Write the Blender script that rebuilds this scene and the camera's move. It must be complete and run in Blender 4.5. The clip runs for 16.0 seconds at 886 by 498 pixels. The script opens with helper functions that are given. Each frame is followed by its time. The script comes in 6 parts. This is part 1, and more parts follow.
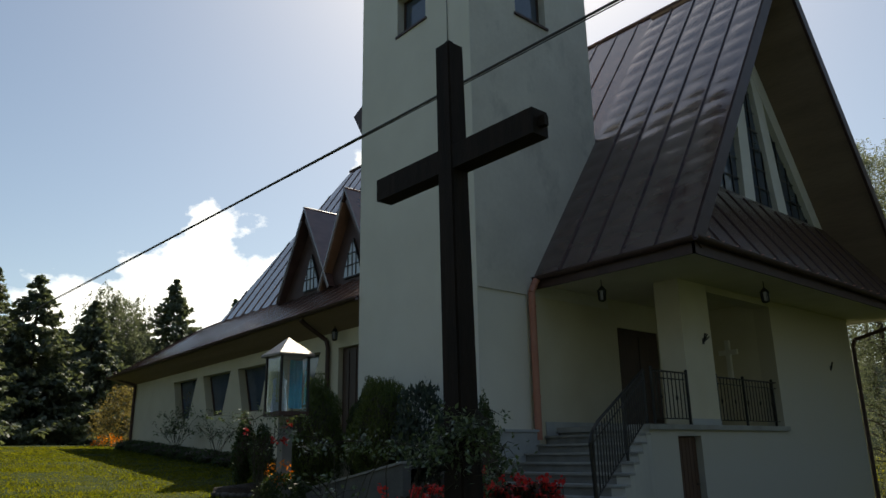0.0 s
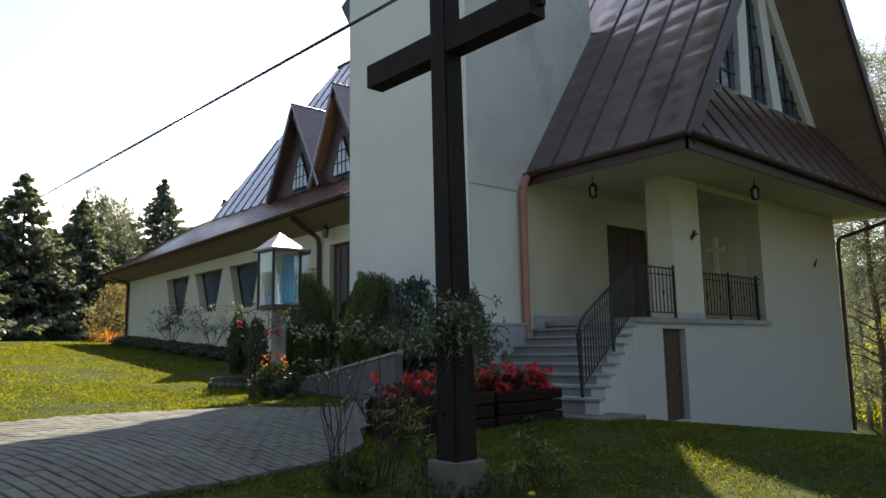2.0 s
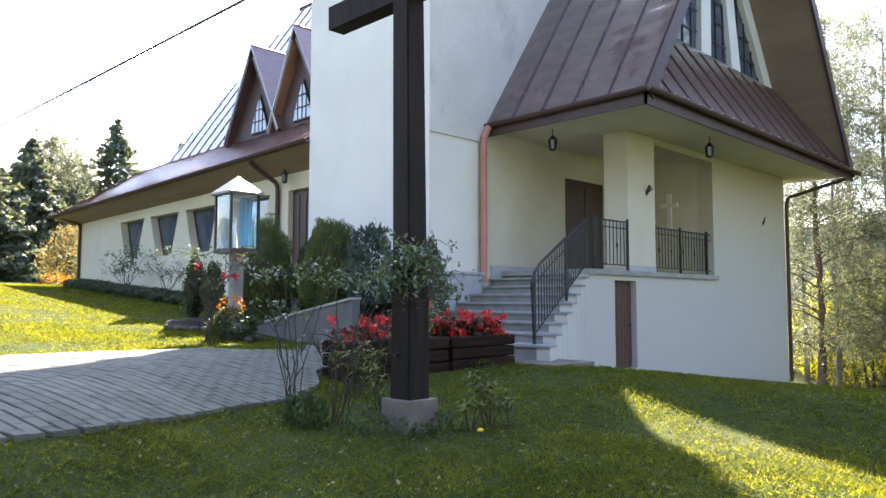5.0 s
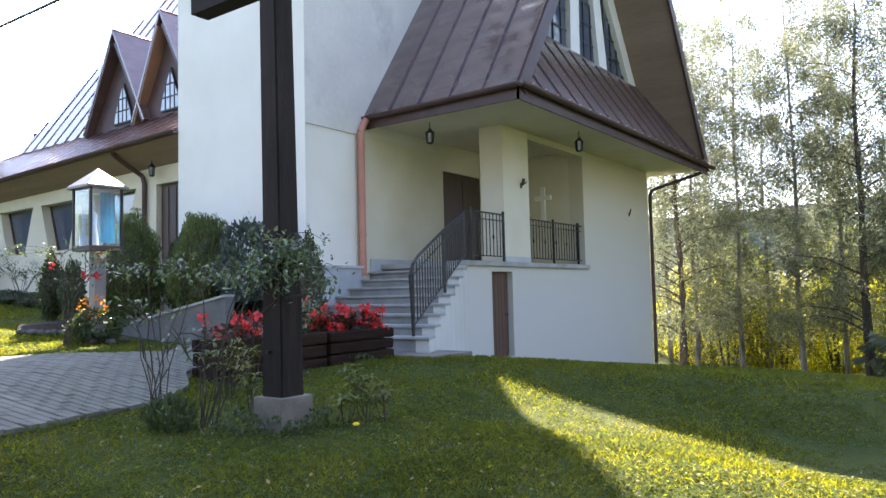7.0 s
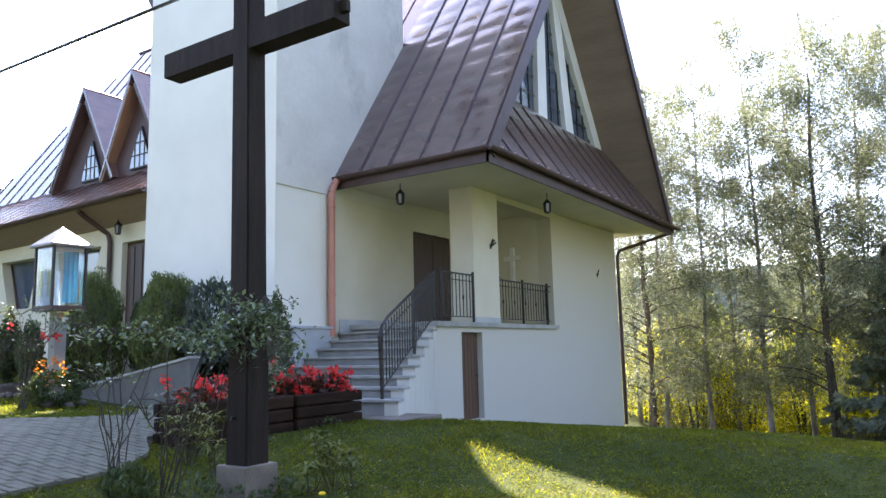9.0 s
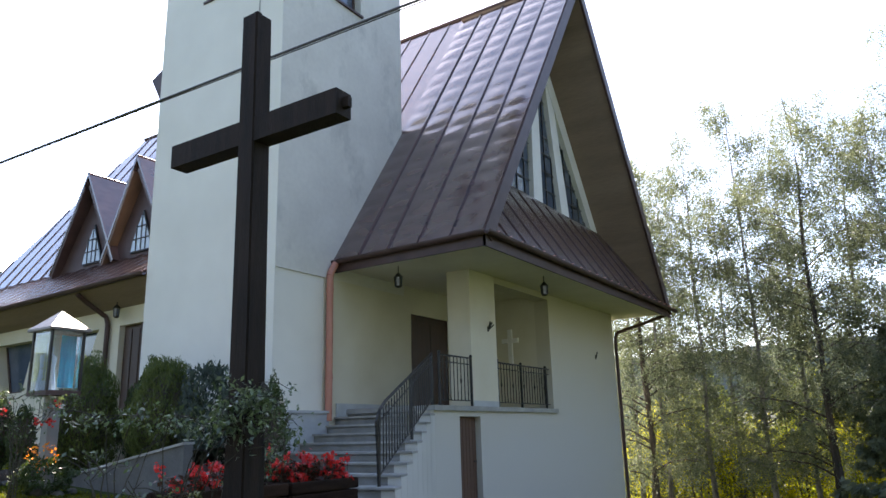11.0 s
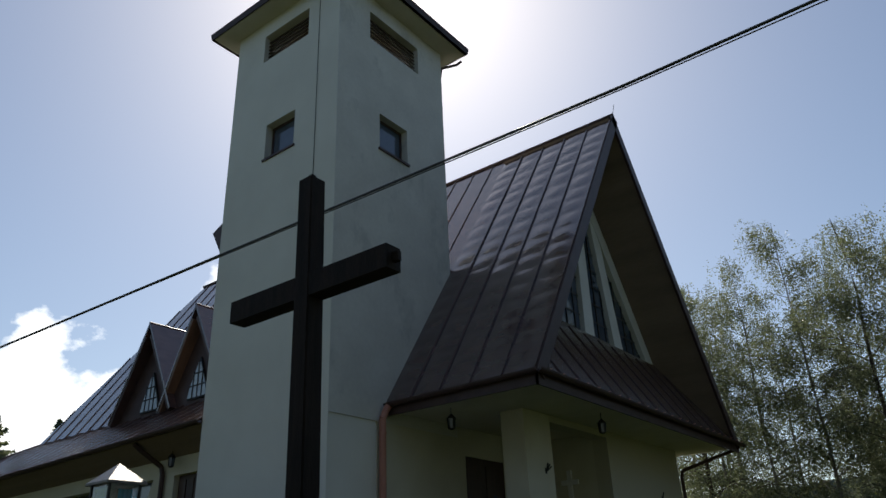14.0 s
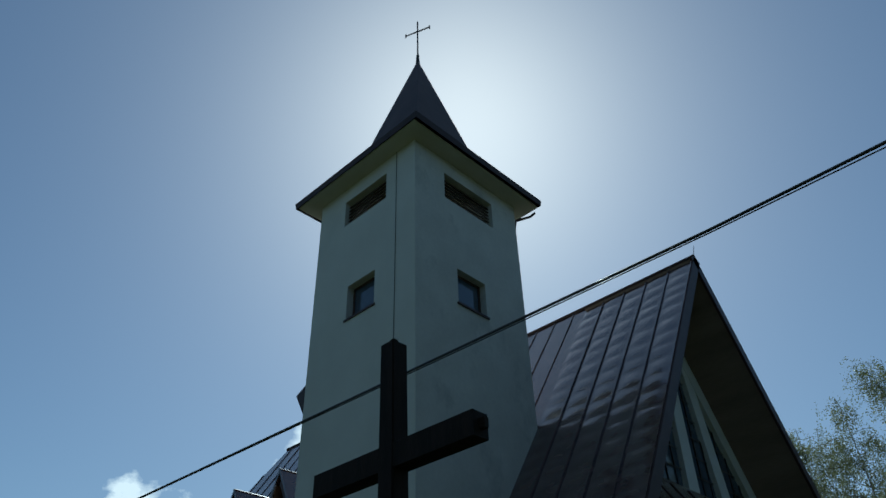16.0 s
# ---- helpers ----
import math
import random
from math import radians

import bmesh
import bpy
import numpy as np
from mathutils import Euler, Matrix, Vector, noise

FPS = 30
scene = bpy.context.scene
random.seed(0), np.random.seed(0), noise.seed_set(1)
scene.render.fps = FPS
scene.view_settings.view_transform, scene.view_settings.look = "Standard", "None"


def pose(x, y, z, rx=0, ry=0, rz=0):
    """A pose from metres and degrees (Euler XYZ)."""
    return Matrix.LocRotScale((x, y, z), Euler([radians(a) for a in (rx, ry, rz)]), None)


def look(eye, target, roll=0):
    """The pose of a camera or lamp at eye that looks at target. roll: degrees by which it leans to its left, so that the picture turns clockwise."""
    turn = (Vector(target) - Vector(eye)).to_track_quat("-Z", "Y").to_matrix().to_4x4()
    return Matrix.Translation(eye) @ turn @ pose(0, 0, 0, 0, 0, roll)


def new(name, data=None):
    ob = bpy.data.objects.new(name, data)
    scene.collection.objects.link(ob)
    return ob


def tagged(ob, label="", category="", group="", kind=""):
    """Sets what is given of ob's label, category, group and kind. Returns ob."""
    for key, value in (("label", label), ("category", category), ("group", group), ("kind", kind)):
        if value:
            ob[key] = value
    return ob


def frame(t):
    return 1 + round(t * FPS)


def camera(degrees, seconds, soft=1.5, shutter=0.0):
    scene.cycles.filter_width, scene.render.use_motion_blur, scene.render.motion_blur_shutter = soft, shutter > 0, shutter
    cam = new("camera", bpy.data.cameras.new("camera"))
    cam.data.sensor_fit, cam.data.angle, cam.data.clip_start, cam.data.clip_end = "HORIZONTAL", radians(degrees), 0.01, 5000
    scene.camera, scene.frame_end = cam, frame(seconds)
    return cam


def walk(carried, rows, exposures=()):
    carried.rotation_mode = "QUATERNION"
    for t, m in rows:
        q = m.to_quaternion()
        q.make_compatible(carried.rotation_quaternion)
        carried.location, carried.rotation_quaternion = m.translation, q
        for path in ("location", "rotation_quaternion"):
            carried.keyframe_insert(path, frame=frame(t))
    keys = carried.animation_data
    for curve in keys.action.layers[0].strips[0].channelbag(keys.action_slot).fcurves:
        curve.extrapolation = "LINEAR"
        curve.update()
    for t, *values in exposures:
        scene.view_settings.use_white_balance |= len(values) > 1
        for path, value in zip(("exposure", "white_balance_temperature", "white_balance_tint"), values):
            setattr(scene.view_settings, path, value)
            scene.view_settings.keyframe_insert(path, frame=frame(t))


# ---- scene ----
cam = camera(62.76, 16.0, soft=1.5)
# seconds, eye, target, roll
ROWS = [
    (0, (0.049, -0.025, 1.705), (1.316, 1.426, 2.243), -1.0),
    (0.5, (0.037, -0.022, 1.681), (1.312, 1.44, 2.168), -1.1),
    (1, (0.068, -0.014, 1.665), (1.363, 1.453, 2.079), -0.8),
    (1.5, (0.051, -0.014, 1.619), (1.35, 1.468, 1.961), -1.2),
    (2, (0.075, 0.042, 1.588), (1.396, 1.519, 1.863), -1.0),
    (2.5, (0.092, 0.053, 1.572), (1.417, 1.535, 1.792), -0.9),
    (3, (0.118, 0.072, 1.543), (1.455, 1.549, 1.719), -1.0),
    (3.2, (0.128, 0.073, 1.533), (1.473, 1.545, 1.688), -1.1),
    (5.3, (0.013, -0.063, 1.514), (1.44, 1.331, 1.653), 0.2),
    (5.5, (0.038, -0.042, 1.498), (1.488, 1.329, 1.634), -0.1),
    (6, (0.062, -0.057, 1.497), (1.58, 1.239, 1.619), -0.6),
    (6.5, (0.076, -0.081, 1.506), (1.652, 1.144, 1.634), -1.3),
    (7, (0.096, -0.096, 1.505), (1.714, 1.073, 1.626), -1.4),
    (7.5, (0.093, -0.113, 1.509), (1.733, 1.024, 1.628), -1.5),
    (8, (0.108, -0.092, 1.513), (1.75, 1.038, 1.669), -1.8),
    (8.5, (0.094, -0.098, 1.534), (1.753, 0.998, 1.749), -1.5),
    (9, (0.086, -0.103, 1.552), (1.741, 0.986, 1.83), -1.4),
    (11.5, (-0.022, -0.181, 1.594), (1.594, 0.855, 2.155), -1.6),
    (12, (-0.012, -0.168, 1.646), (1.591, 0.85, 2.274), -1.7),
    (12.5, (-0.066, -0.235, 1.605), (1.524, 0.78, 2.269), -1.9),
    (13, (-0.079, -0.244, 1.623), (1.49, 0.782, 2.32), -2.2),
    (13.5, (-0.09, -0.244, 1.643), (1.427, 0.815, 2.401), -2.2),
    (14, (-0.136, -0.277, 1.657), (1.316, 0.809, 2.5), -2.4),
    (14.5, (0.028, -0.11, 1.813), (1.416, 0.973, 2.762), -2.5),
    (15, (-0.049, -0.175, 1.816), (1.237, 0.919, 2.889), -2.8),
    (15.5, (-0.059, -0.171, 1.842), (1.149, 0.938, 2.987), -2.5),
    (16, (-0.089, -0.197, 1.838), (1.072, 0.904, 3.038), -1.8),
]
# seconds, stops, kelvin, tint
EXPOSURES = [
    (0.0, -0.03, 7300, 6), (1.0, 0.17, 7350, 10), (1.5, 0.42, 7300, 12), (2.0, 1.27, 7200, 13), (2.5, 1.97, 7000, 18), (3.0, 2.27, 6950, 20), (5.5, 2.80, 6750, 22),
    (6.5, 2.80, 6700, 22), (9.0, 2.80, 6600, 22), (11.5, 1.54, 6800, 15), (12.0, 0.92, 7000, 13), (12.5, 0.37, 7000, 10), (13.5, -0.03, 6800, 9), (14.0, -0.18, 6600, 8), (14.5, -0.38, 6300, 6), (16.0, -0.88, 5350, -8),
]
walk(cam, [(t, look(eye, target, roll)) for t, eye, target, roll in ROWS], EXPOSURES)

# ---- light ----
SUN = Vector((0.515, 0.446, 0.731)).normalized()
world = bpy.data.worlds.new("sky")
scene.world = world
world.use_nodes = True
wn, wl = world.node_tree.nodes, world.node_tree.links
wn.clear()
w_out = wn.new("ShaderNodeOutputWorld")
w_bg = wn.new("ShaderNodeBackground")
w_sky = wn.new("ShaderNodeTexSky")
w_sky.sky_type = "NISHITA"
w_sky.sun_disc = False
w_sky.sun_elevation = math.asin(SUN.z)
w_sky.sun_rotation = math.atan2(SUN.x, SUN.y)
w_sky.air_density, w_sky.dust_density, w_sky.ozone_density = 1.0, 0.85, 1.2
w_co = wn.new("ShaderNodeTexCoord")
w_map = wn.new("ShaderNodeMapping")
w_map.inputs["Scale"].default_value = (1.0, 1.0, 1.5)
w_noise = wn.new("ShaderNodeTexNoise")
w_noise.inputs["Scale"].default_value = 9.0
w_noise.inputs["Detail"].default_value = 7.0
w_noise.inputs["Roughness"].default_value = 0.55
w_ramp = wn.new("ShaderNodeValToRGB")
w_ramp.color_ramp.elements[0].position, w_ramp.color_ramp.elements[1].position = 0.50, 0.585
w_sep = wn.new("ShaderNodeSeparateXYZ")


def w_math(op, a, b, c=None):
    n = wn.new("ShaderNodeMath")
    n.operation = op
    for k, v in enumerate((a, b, c)):
        if v is None:
            continue
        if isinstance(v, (int, float)):
            n.inputs[k].default_value = v
        else:
            wl.new(v, n.inputs[k])
    return n.outputs["Value"]


# a bank of cumulus low over the far end of the nave
w_top = w_math("MULTIPLY_ADD", w_sep.outputs["Y"], -0.55, 0.775)
w_bank = w_math("SUBTRACT", w_top, w_sep.outputs["Z"])
w_bank = w_math("MULTIPLY", w_math("MINIMUM", w_bank, 0.09), 3.0)
w_fall = wn.new("ShaderNodeMapRange")
w_fall.inputs["From Min"].default_value, w_fall.inputs["From Max"].default_value = 0.40, 0.60
wl.new(w_sep.outputs["Y"], w_fall.inputs["Value"])
w_left = wn.new("ShaderNodeMapRange")
w_left.inputs["From Min"].default_value, w_left.inputs["From Max"].default_value = 0.05, 0.26
wl.new(w_sep.outputs["X"], w_left.inputs["Value"])
w_sum = w_math("ADD", w_noise.outputs["Fac"], w_bank)
w_sum = w_math("MULTIPLY", w_sum, w_math("MULTIPLY_ADD", w_math("MULTIPLY", w_fall.outputs["Result"], w_left.outputs["Result"]), 0.6, 0.4))
w_mix = wn.new("ShaderNodeMixRGB")
w_mix.inputs["Color2"].default_value = (13.0, 13.2, 13.6, 1)
wl.new(w_co.outputs["Generated"], w_map.inputs["Vector"])
wl.new(w_map.outputs["Vector"], w_noise.inputs["Vector"])
wl.new(w_sum, w_ramp.inputs["Fac"])
wl.new(w_co.outputs["Generated"], w_sep.inputs["Vector"])
wl.new(w_ramp.outputs["Color"], w_mix.inputs["Fac"])
wl.new(w_sky.outputs["Color"], w_mix.inputs["Color1"])
wl.new(w_mix.outputs["Color"], w_bg.inputs["Color"])
w_bg.inputs["Strength"].default_value = 0.12
wl.new(w_bg.outputs["Background"], w_out.inputs["Surface"])

sun = new("sun", bpy.data.lights.new("sun", "SUN"))
sun.data.energy, sun.data.angle, sun.data.color = 5.0, radians(0.6), (1.0, 0.95, 0.86)
sun.matrix_world = look(SUN * 100, (0, 0, 0))


# ---- materials ----


def material(name, c1, c2, rough=0.8, scale=4.0, fine=60.0, bump=0.2, dist=0.01, metal=0.0, object_random=0.0, spec=0.5, stretch=(1, 1, 1), island=0.0):
    """Two colours mixed by coarse and fine noise, with fine relief."""
    m = bpy.data.materials.new(name)
    m.use_nodes = True
    n, l = m.node_tree.nodes, m.node_tree.links
    b = n["Principled BSDF"]
    co = n.new("ShaderNodeTexCoord")
    mp = n.new("ShaderNodeMapping")
    mp.inputs["Scale"].default_value = stretch
    l.new(co.outputs["Object"], mp.inputs["Vector"])
    big, small = n.new("ShaderNodeTexNoise"), n.new("ShaderNodeTexNoise")
    big.inputs["Scale"].default_value, small.inputs["Scale"].default_value = scale, fine
    big.inputs["Detail"].default_value, small.inputs["Detail"].default_value = 6, 3
    for q in (big, small):
        l.new(mp.outputs["Vector"], q.inputs["Vector"])
    add = n.new("ShaderNodeMath")
    add.operation = "MULTIPLY_ADD"
    add.inputs[1].default_value = 0.45
    l.new(small.outputs["Fac"], add.inputs[0])
    l.new(big.outputs["Fac"], add.inputs[2])
    ramp = n.new("ShaderNodeMapRange")
    ramp.inputs["From Min"].default_value, ramp.inputs["From Max"].default_value = 0.5, 0.95
    l.new(add.outputs["Value"], ramp.inputs["Value"])
    mix = n.new("ShaderNodeMixRGB")
    mix.inputs["Color1"].default_value, mix.inputs["Color2"].default_value = (*c1, 1), (*c2, 1)
    l.new(ramp.outputs["Result"], mix.inputs["Fac"])
    last = mix.outputs["Color"]
    if object_random or island:
        src = n.new("ShaderNodeObjectInfo").outputs["Random"] if object_random else n.new("ShaderNodeNewGeometry").outputs["Random Per Island"]
        hue = n.new("ShaderNodeHueSaturation")
        rng = n.new("ShaderNodeMapRange")
        k = object_random or island
        rng.inputs["To Min"].default_value, rng.inputs["To Max"].default_value = 1 - k, 1 + k
        l.new(src, rng.inputs["Value"])
        l.new(rng.outputs["Result"], hue.inputs["Value"])
        l.new(last, hue.inputs["Color"])
        last = hue.outputs["Color"]
    l.new(last, b.inputs["Base Color"])
    b.inputs["Roughness"].default_value, b.inputs["Metallic"].default_value = rough, metal
    b.inputs["Specular IOR Level"].default_value = spec
    if bump:
        bp = n.new("ShaderNodeBump")
        bp.inputs["Strength"].default_value, bp.inputs["Distance"].default_value = bump, dist
        l.new(small.outputs["Fac"], bp.inputs["Height"])
        l.new(bp.outputs["Normal"], b.inputs["Normal"])
    return m


def leaf_material(name, c1, c2, rough=0.5, translucent=0.35, island=0.35, glow=(1.9, 1.7, 0.8), spec=0.5):
    m = material(name, c1, c2, rough, 2.0, 30.0, 0.0, island=island, spec=spec)
    n, l = m.node_tree.nodes, m.node_tree.links
    b, out = n["Principled BSDF"], n["Material Output"]
    tr, ms = n.new("ShaderNodeBsdfTranslucent"), n.new("ShaderNodeMixShader")
    src = b.inputs["Base Color"].links[0].from_socket
    br = n.new("ShaderNodeMixRGB")
    br.blend_type = "MULTIPLY"
    br.inputs["Fac"].default_value = 1.0
    br.inputs["Color2"].default_value = (*glow, 1)
    l.new(src, br.inputs["Color1"])
    l.new(br.outputs["Color"], tr.inputs["Color"])
    ms.inputs["Fac"].default_value = translucent
    l.new(b.outputs["BSDF"], ms.inputs[1])
    l.new(tr.outputs["BSDF"], ms.inputs[2])
    l.new(ms.outputs["Shader"], out.inputs["Surface"])
    return m


def glass_material(name, tint, rough=0.03):
    m = bpy.data.materials.new(name)
    m.use_nodes = True
    b = m.node_tree.nodes["Principled BSDF"]
    b.inputs["Base Color"].default_value = (*tint, 1)
    b.inputs["Roughness"].default_value = rough
    b.inputs["Transmission Weight"].default_value = 1.0
    b.inputs["IOR"].default_value = 1.45
    return m


PLASTER = material("cream_plaster", (0.56, 0.515, 0.39), (0.63, 0.59, 0.47), 0.92, 1.2, 90, 0.25, 0.004)
PLASTER_WHITE = material("white_plaster", (0.67, 0.648, 0.575), (0.74, 0.72, 0.645), 0.92, 0.9, 80, 0.25, 0.004)
PLASTER_BASE = material("pale_cellar_plaster", (0.49, 0.485, 0.45), (0.57, 0.565, 0.525), 0.92, 0.9, 80, 0.25, 0.004)


def two_coats(name, low, high, z0, z1):
    """A wall whose white lower coat was brushed out unevenly into the cream coat above."""
    m = material(name, low, low, 0.92, 0.9, 80, 0.25, 0.004)
    n, l = m.node_tree.nodes, m.node_tree.links
    co, sep, ns = n.new("ShaderNodeTexCoord"), n.new("ShaderNodeSeparateXYZ"), n.new("ShaderNodeTexNoise")
    ns.inputs["Scale"].default_value = 0.9
    l.new(co.outputs["Object"], sep.inputs["Vector"])
    l.new(co.outputs["Object"], ns.inputs["Vector"])
    add, rng, mix = n.new("ShaderNodeMath"), n.new("ShaderNodeMapRange"), n.new("ShaderNodeMixRGB")
    l.new(sep.outputs["Z"], add.inputs[0])
    l.new(ns.outputs["Fac"], add.inputs[1])
    rng.inputs["From Min"].default_value, rng.inputs["From Max"].default_value = z0 + 0.5, z1 + 0.5
    l.new(add.outputs["Value"], rng.inputs["Value"])
    l.new(rng.outputs["Result"], mix.inputs["Fac"])
    b = n["Principled BSDF"]
    l.new(b.inputs["Base Color"].links[0].from_socket, mix.inputs["Color1"])
    mix.inputs["Color2"].default_value = (*high, 1)
    l.new(mix.outputs["Color"], b.inputs["Base Color"])
    return m


PLASTER_FRONT = two_coats("front_wall_plaster", (0.50, 0.496, 0.462), (0.53, 0.487, 0.375), 1.3, 3.6)


def stained(m, scale, low, high, dark):
    """Sparse grey mould blotches over a plaster."""
    n, l = m.node_tree.nodes, m.node_tree.links
    b = n["Principled BSDF"]
    co, mp, ns = n.new("ShaderNodeTexCoord"), n.new("ShaderNodeMapping"), n.new("ShaderNodeTexNoise")
    mp.inputs["Scale"].default_value = (1, 1, 0.6)
    ns.inputs["Scale"].default_value, ns.inputs["Detail"].default_value, ns.inputs["Roughness"].default_value = scale, 9, 0.68
    l.new(co.outputs["Object"], mp.inputs["Vector"])
    l.new(mp.outputs["Vector"], ns.inputs["Vector"])
    rng, mix = n.new("ShaderNodeMapRange"), n.new("ShaderNodeMixRGB")
    rng.inputs["From Min"].default_value, rng.inputs["From Max"].default_value = low, high
    rng.inputs["To Max"].default_value = 0.7
    l.new(ns.outputs["Fac"], rng.inputs["Value"])
    l.new(rng.outputs["Result"], mix.inputs["Fac"])
    l.new(b.inputs["Base Color"].links[0].from_socket, mix.inputs["Color1"])
    mix.inputs["Color2"].default_value = (*dark, 1)
    l.new(mix.outputs["Color"], b.inputs["Base Color"])
    return m


PLASTER_TOWER = stained(material("weathered_tower_plaster", (0.56, 0.535, 0.485), (0.66, 0.635, 0.575), 0.92, 1.0, 9, 0.3, 0.005), 0.7, 0.56, 0.74, (0.30, 0.30, 0.28))
PLINTH = material("grey_plinth", (0.34, 0.36, 0.38), (0.44, 0.46, 0.47), 0.85, 3, 80, 0.3, 0.004)
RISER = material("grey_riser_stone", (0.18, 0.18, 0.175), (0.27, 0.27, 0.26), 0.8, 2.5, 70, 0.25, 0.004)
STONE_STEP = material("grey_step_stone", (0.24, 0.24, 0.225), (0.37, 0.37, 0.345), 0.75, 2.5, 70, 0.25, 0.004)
ROOF = material("brown_sheet_metal", (0.075, 0.043, 0.040), (0.110, 0.064, 0.058), 0.19, 1.1, 2.2, 0.12, 0.05, spec=0.9, stretch=(1, 1, 2.5))
ROOF.node_tree.nodes["Principled BSDF"].inputs["Coat Weight"].default_value = 0.5
ROOF.node_tree.nodes["Principled BSDF"].inputs["Coat Roughness"].default_value = 0.10
SPIRE = material("dull_brown_spire_metal", (0.050, 0.034, 0.034), (0.075, 0.050, 0.048), 0.55, 1.1, 3.0, 0.12, 0.03, spec=0.25)
ROOF_EDGE = material("dark_brown_metal", (0.055, 0.032, 0.029), (0.082, 0.048, 0.043), 0.5, 3, 40, 0.1, 0.004, spec=0.3)
BOARD = material("brown_soffit_board", (0.12, 0.066, 0.042), (0.19, 0.105, 0.064), 0.6, 2, 40, 0.2, 0.004, stretch=(1, 0.1, 1))
SOFFIT = material("weathered_brown_soffit", (0.19, 0.135, 0.10), (0.28, 0.205, 0.155), 0.7, 2, 40, 0.2, 0.004, stretch=(1, 0.1, 1))
COPPER = material("salmon_downpipe", (0.42, 0.17, 0.12), (0.50, 0.22, 0.16), 0.45, 3, 50, 0.1, 0.003)
DOOR = material("dark_brown_door_wood", (0.040, 0.021, 0.014), (0.068, 0.036, 0.024), 0.5, 2, 40, 0.2, 0.004, stretch=(6, 6, 0.5))
CELLAR_DOOR = material("red_brown_door_paint", (0.075, 0.036, 0.022), (0.105, 0.054, 0.034), 0.6, 2, 40, 0.15, 0.003, stretch=(6, 6, 0.5))
IRON = material("black_iron", (0.018, 0.017, 0.016), (0.035, 0.032, 0.030), 0.5, 6, 90, 0.2, 0.002, metal=0.3)
WOOD_CROSS = material("tarred_dark_timber", (0.010, 0.0065, 0.0045), (0.026, 0.016, 0.011), 0.8, 3, 30, 0.6, 0.01, spec=0.25, stretch=(4, 4, 0.4))
WOOD_PLANTER = material("weathered_log_timber", (0.013, 0.0068, 0.004), (0.034, 0.018, 0.0105), 0.9, 3, 30, 0.8, 0.014, object_random=0.35, spec=0.15, stretch=(0.5, 4, 4))
CONCRETE = material("grey_concrete", (0.11, 0.093, 0.074), (0.20, 0.172, 0.14), 0.9, 4, 60, 0.5, 0.01)
PAVER = material("grey_paver", (0.080, 0.079, 0.057), (0.140, 0.138, 0.102), 0.85, 1.5, 60, 0.4, 0.005, object_random=0.12)
SAND = material("joint_sand", (0.022, 0.021, 0.017), (0.045, 0.043, 0.034), 0.95, 6, 90, 0.4, 0.005)
SOIL = material("garden_soil", (0.030, 0.022, 0.016), (0.07, 0.052, 0.038), 0.95, 5, 50, 0.8, 0.03)
LAWN = material("lawn_turf", (0.026, 0.042, 0.010), (0.058, 0.068, 0.018), 0.95, 0.9, 25, 0.5, 0.03, spec=0.08)
GLASS = glass_material("window_glass", (0.75, 0.82, 0.88))
# near-black for spaces behind openings: their shade is put into the colour
DARK = material("interior_shade_black", (0.02, 0.02, 0.022), (0.03, 0.03, 0.032), 0.9, 2, 20, 0)
WHITE_FRAME = material("white_concrete_frame", (0.66, 0.65, 0.62), (0.76, 0.75, 0.72), 0.8, 2, 60, 0.2, 0.004)


# ---- builders ----


def empty(name, at=(0, 0, 0), **tags):
    ob = new(name)
    ob.location = at
    return tagged(ob, **tags)


def part(name, bm, mat, parent=None, label="", smooth=False):
    """One bmesh as one mesh object, in world places, under a thing or a part."""
    me = bpy.data.meshes.new(name)
    bmesh.ops.recalc_face_normals(bm, faces=bm.faces)
    bm.to_mesh(me)
    bm.free()
    me.materials.append(mat)
    if smooth:
        for p in me.polygons:
            p.use_smooth = True
    ob = new(name, me)
    if parent:
        bpy.context.view_layer.update()
        ob.parent = parent
        ob.matrix_parent_inverse = parent.matrix_world.inverted()
    if label:
        ob["label"] = label
    return ob


def pydata(name, verts, faces, mat, parent=None, smooth=False):
    me = bpy.data.meshes.new(name)
    me.from_pydata(verts, [], faces)
    me.materials.append(mat)
    if smooth:
        for p in me.polygons:
            p.use_smooth = True
    ob = new(name, me)
    if parent:
        bpy.context.view_layer.update()
        ob.parent = parent
        ob.matrix_parent_inverse = parent.matrix_world.inverted()
    return ob


def box(bm, x0, x1, y0, y1, z0, z1, bevel=0.0, m=None):
    vs = [bm.verts.new((x, y, z)) for x in (x0, x1) for y in (y0, y1) for z in (z0, z1)]
    fs = [bm.faces.new([vs[i] for i in f]) for f in ((0, 1, 3, 2), (4, 6, 7, 5), (0, 4, 5, 1), (2, 3, 7, 6), (0, 2, 6, 4), (1, 5, 7, 3))]
    if m:
        bmesh.ops.transform(bm, matrix=m, verts=vs)
    if bevel:
        bmesh.ops.bevel(bm, geom=list({e for f in fs for e in f.edges}), offset=bevel, segments=2, affect="EDGES", profile=0.6)
    return bm


def boxes(*rows, bevel=0.0):
    bm = bmesh.new()
    for r in rows:
        box(bm, *r, bevel=bevel)
    return bm


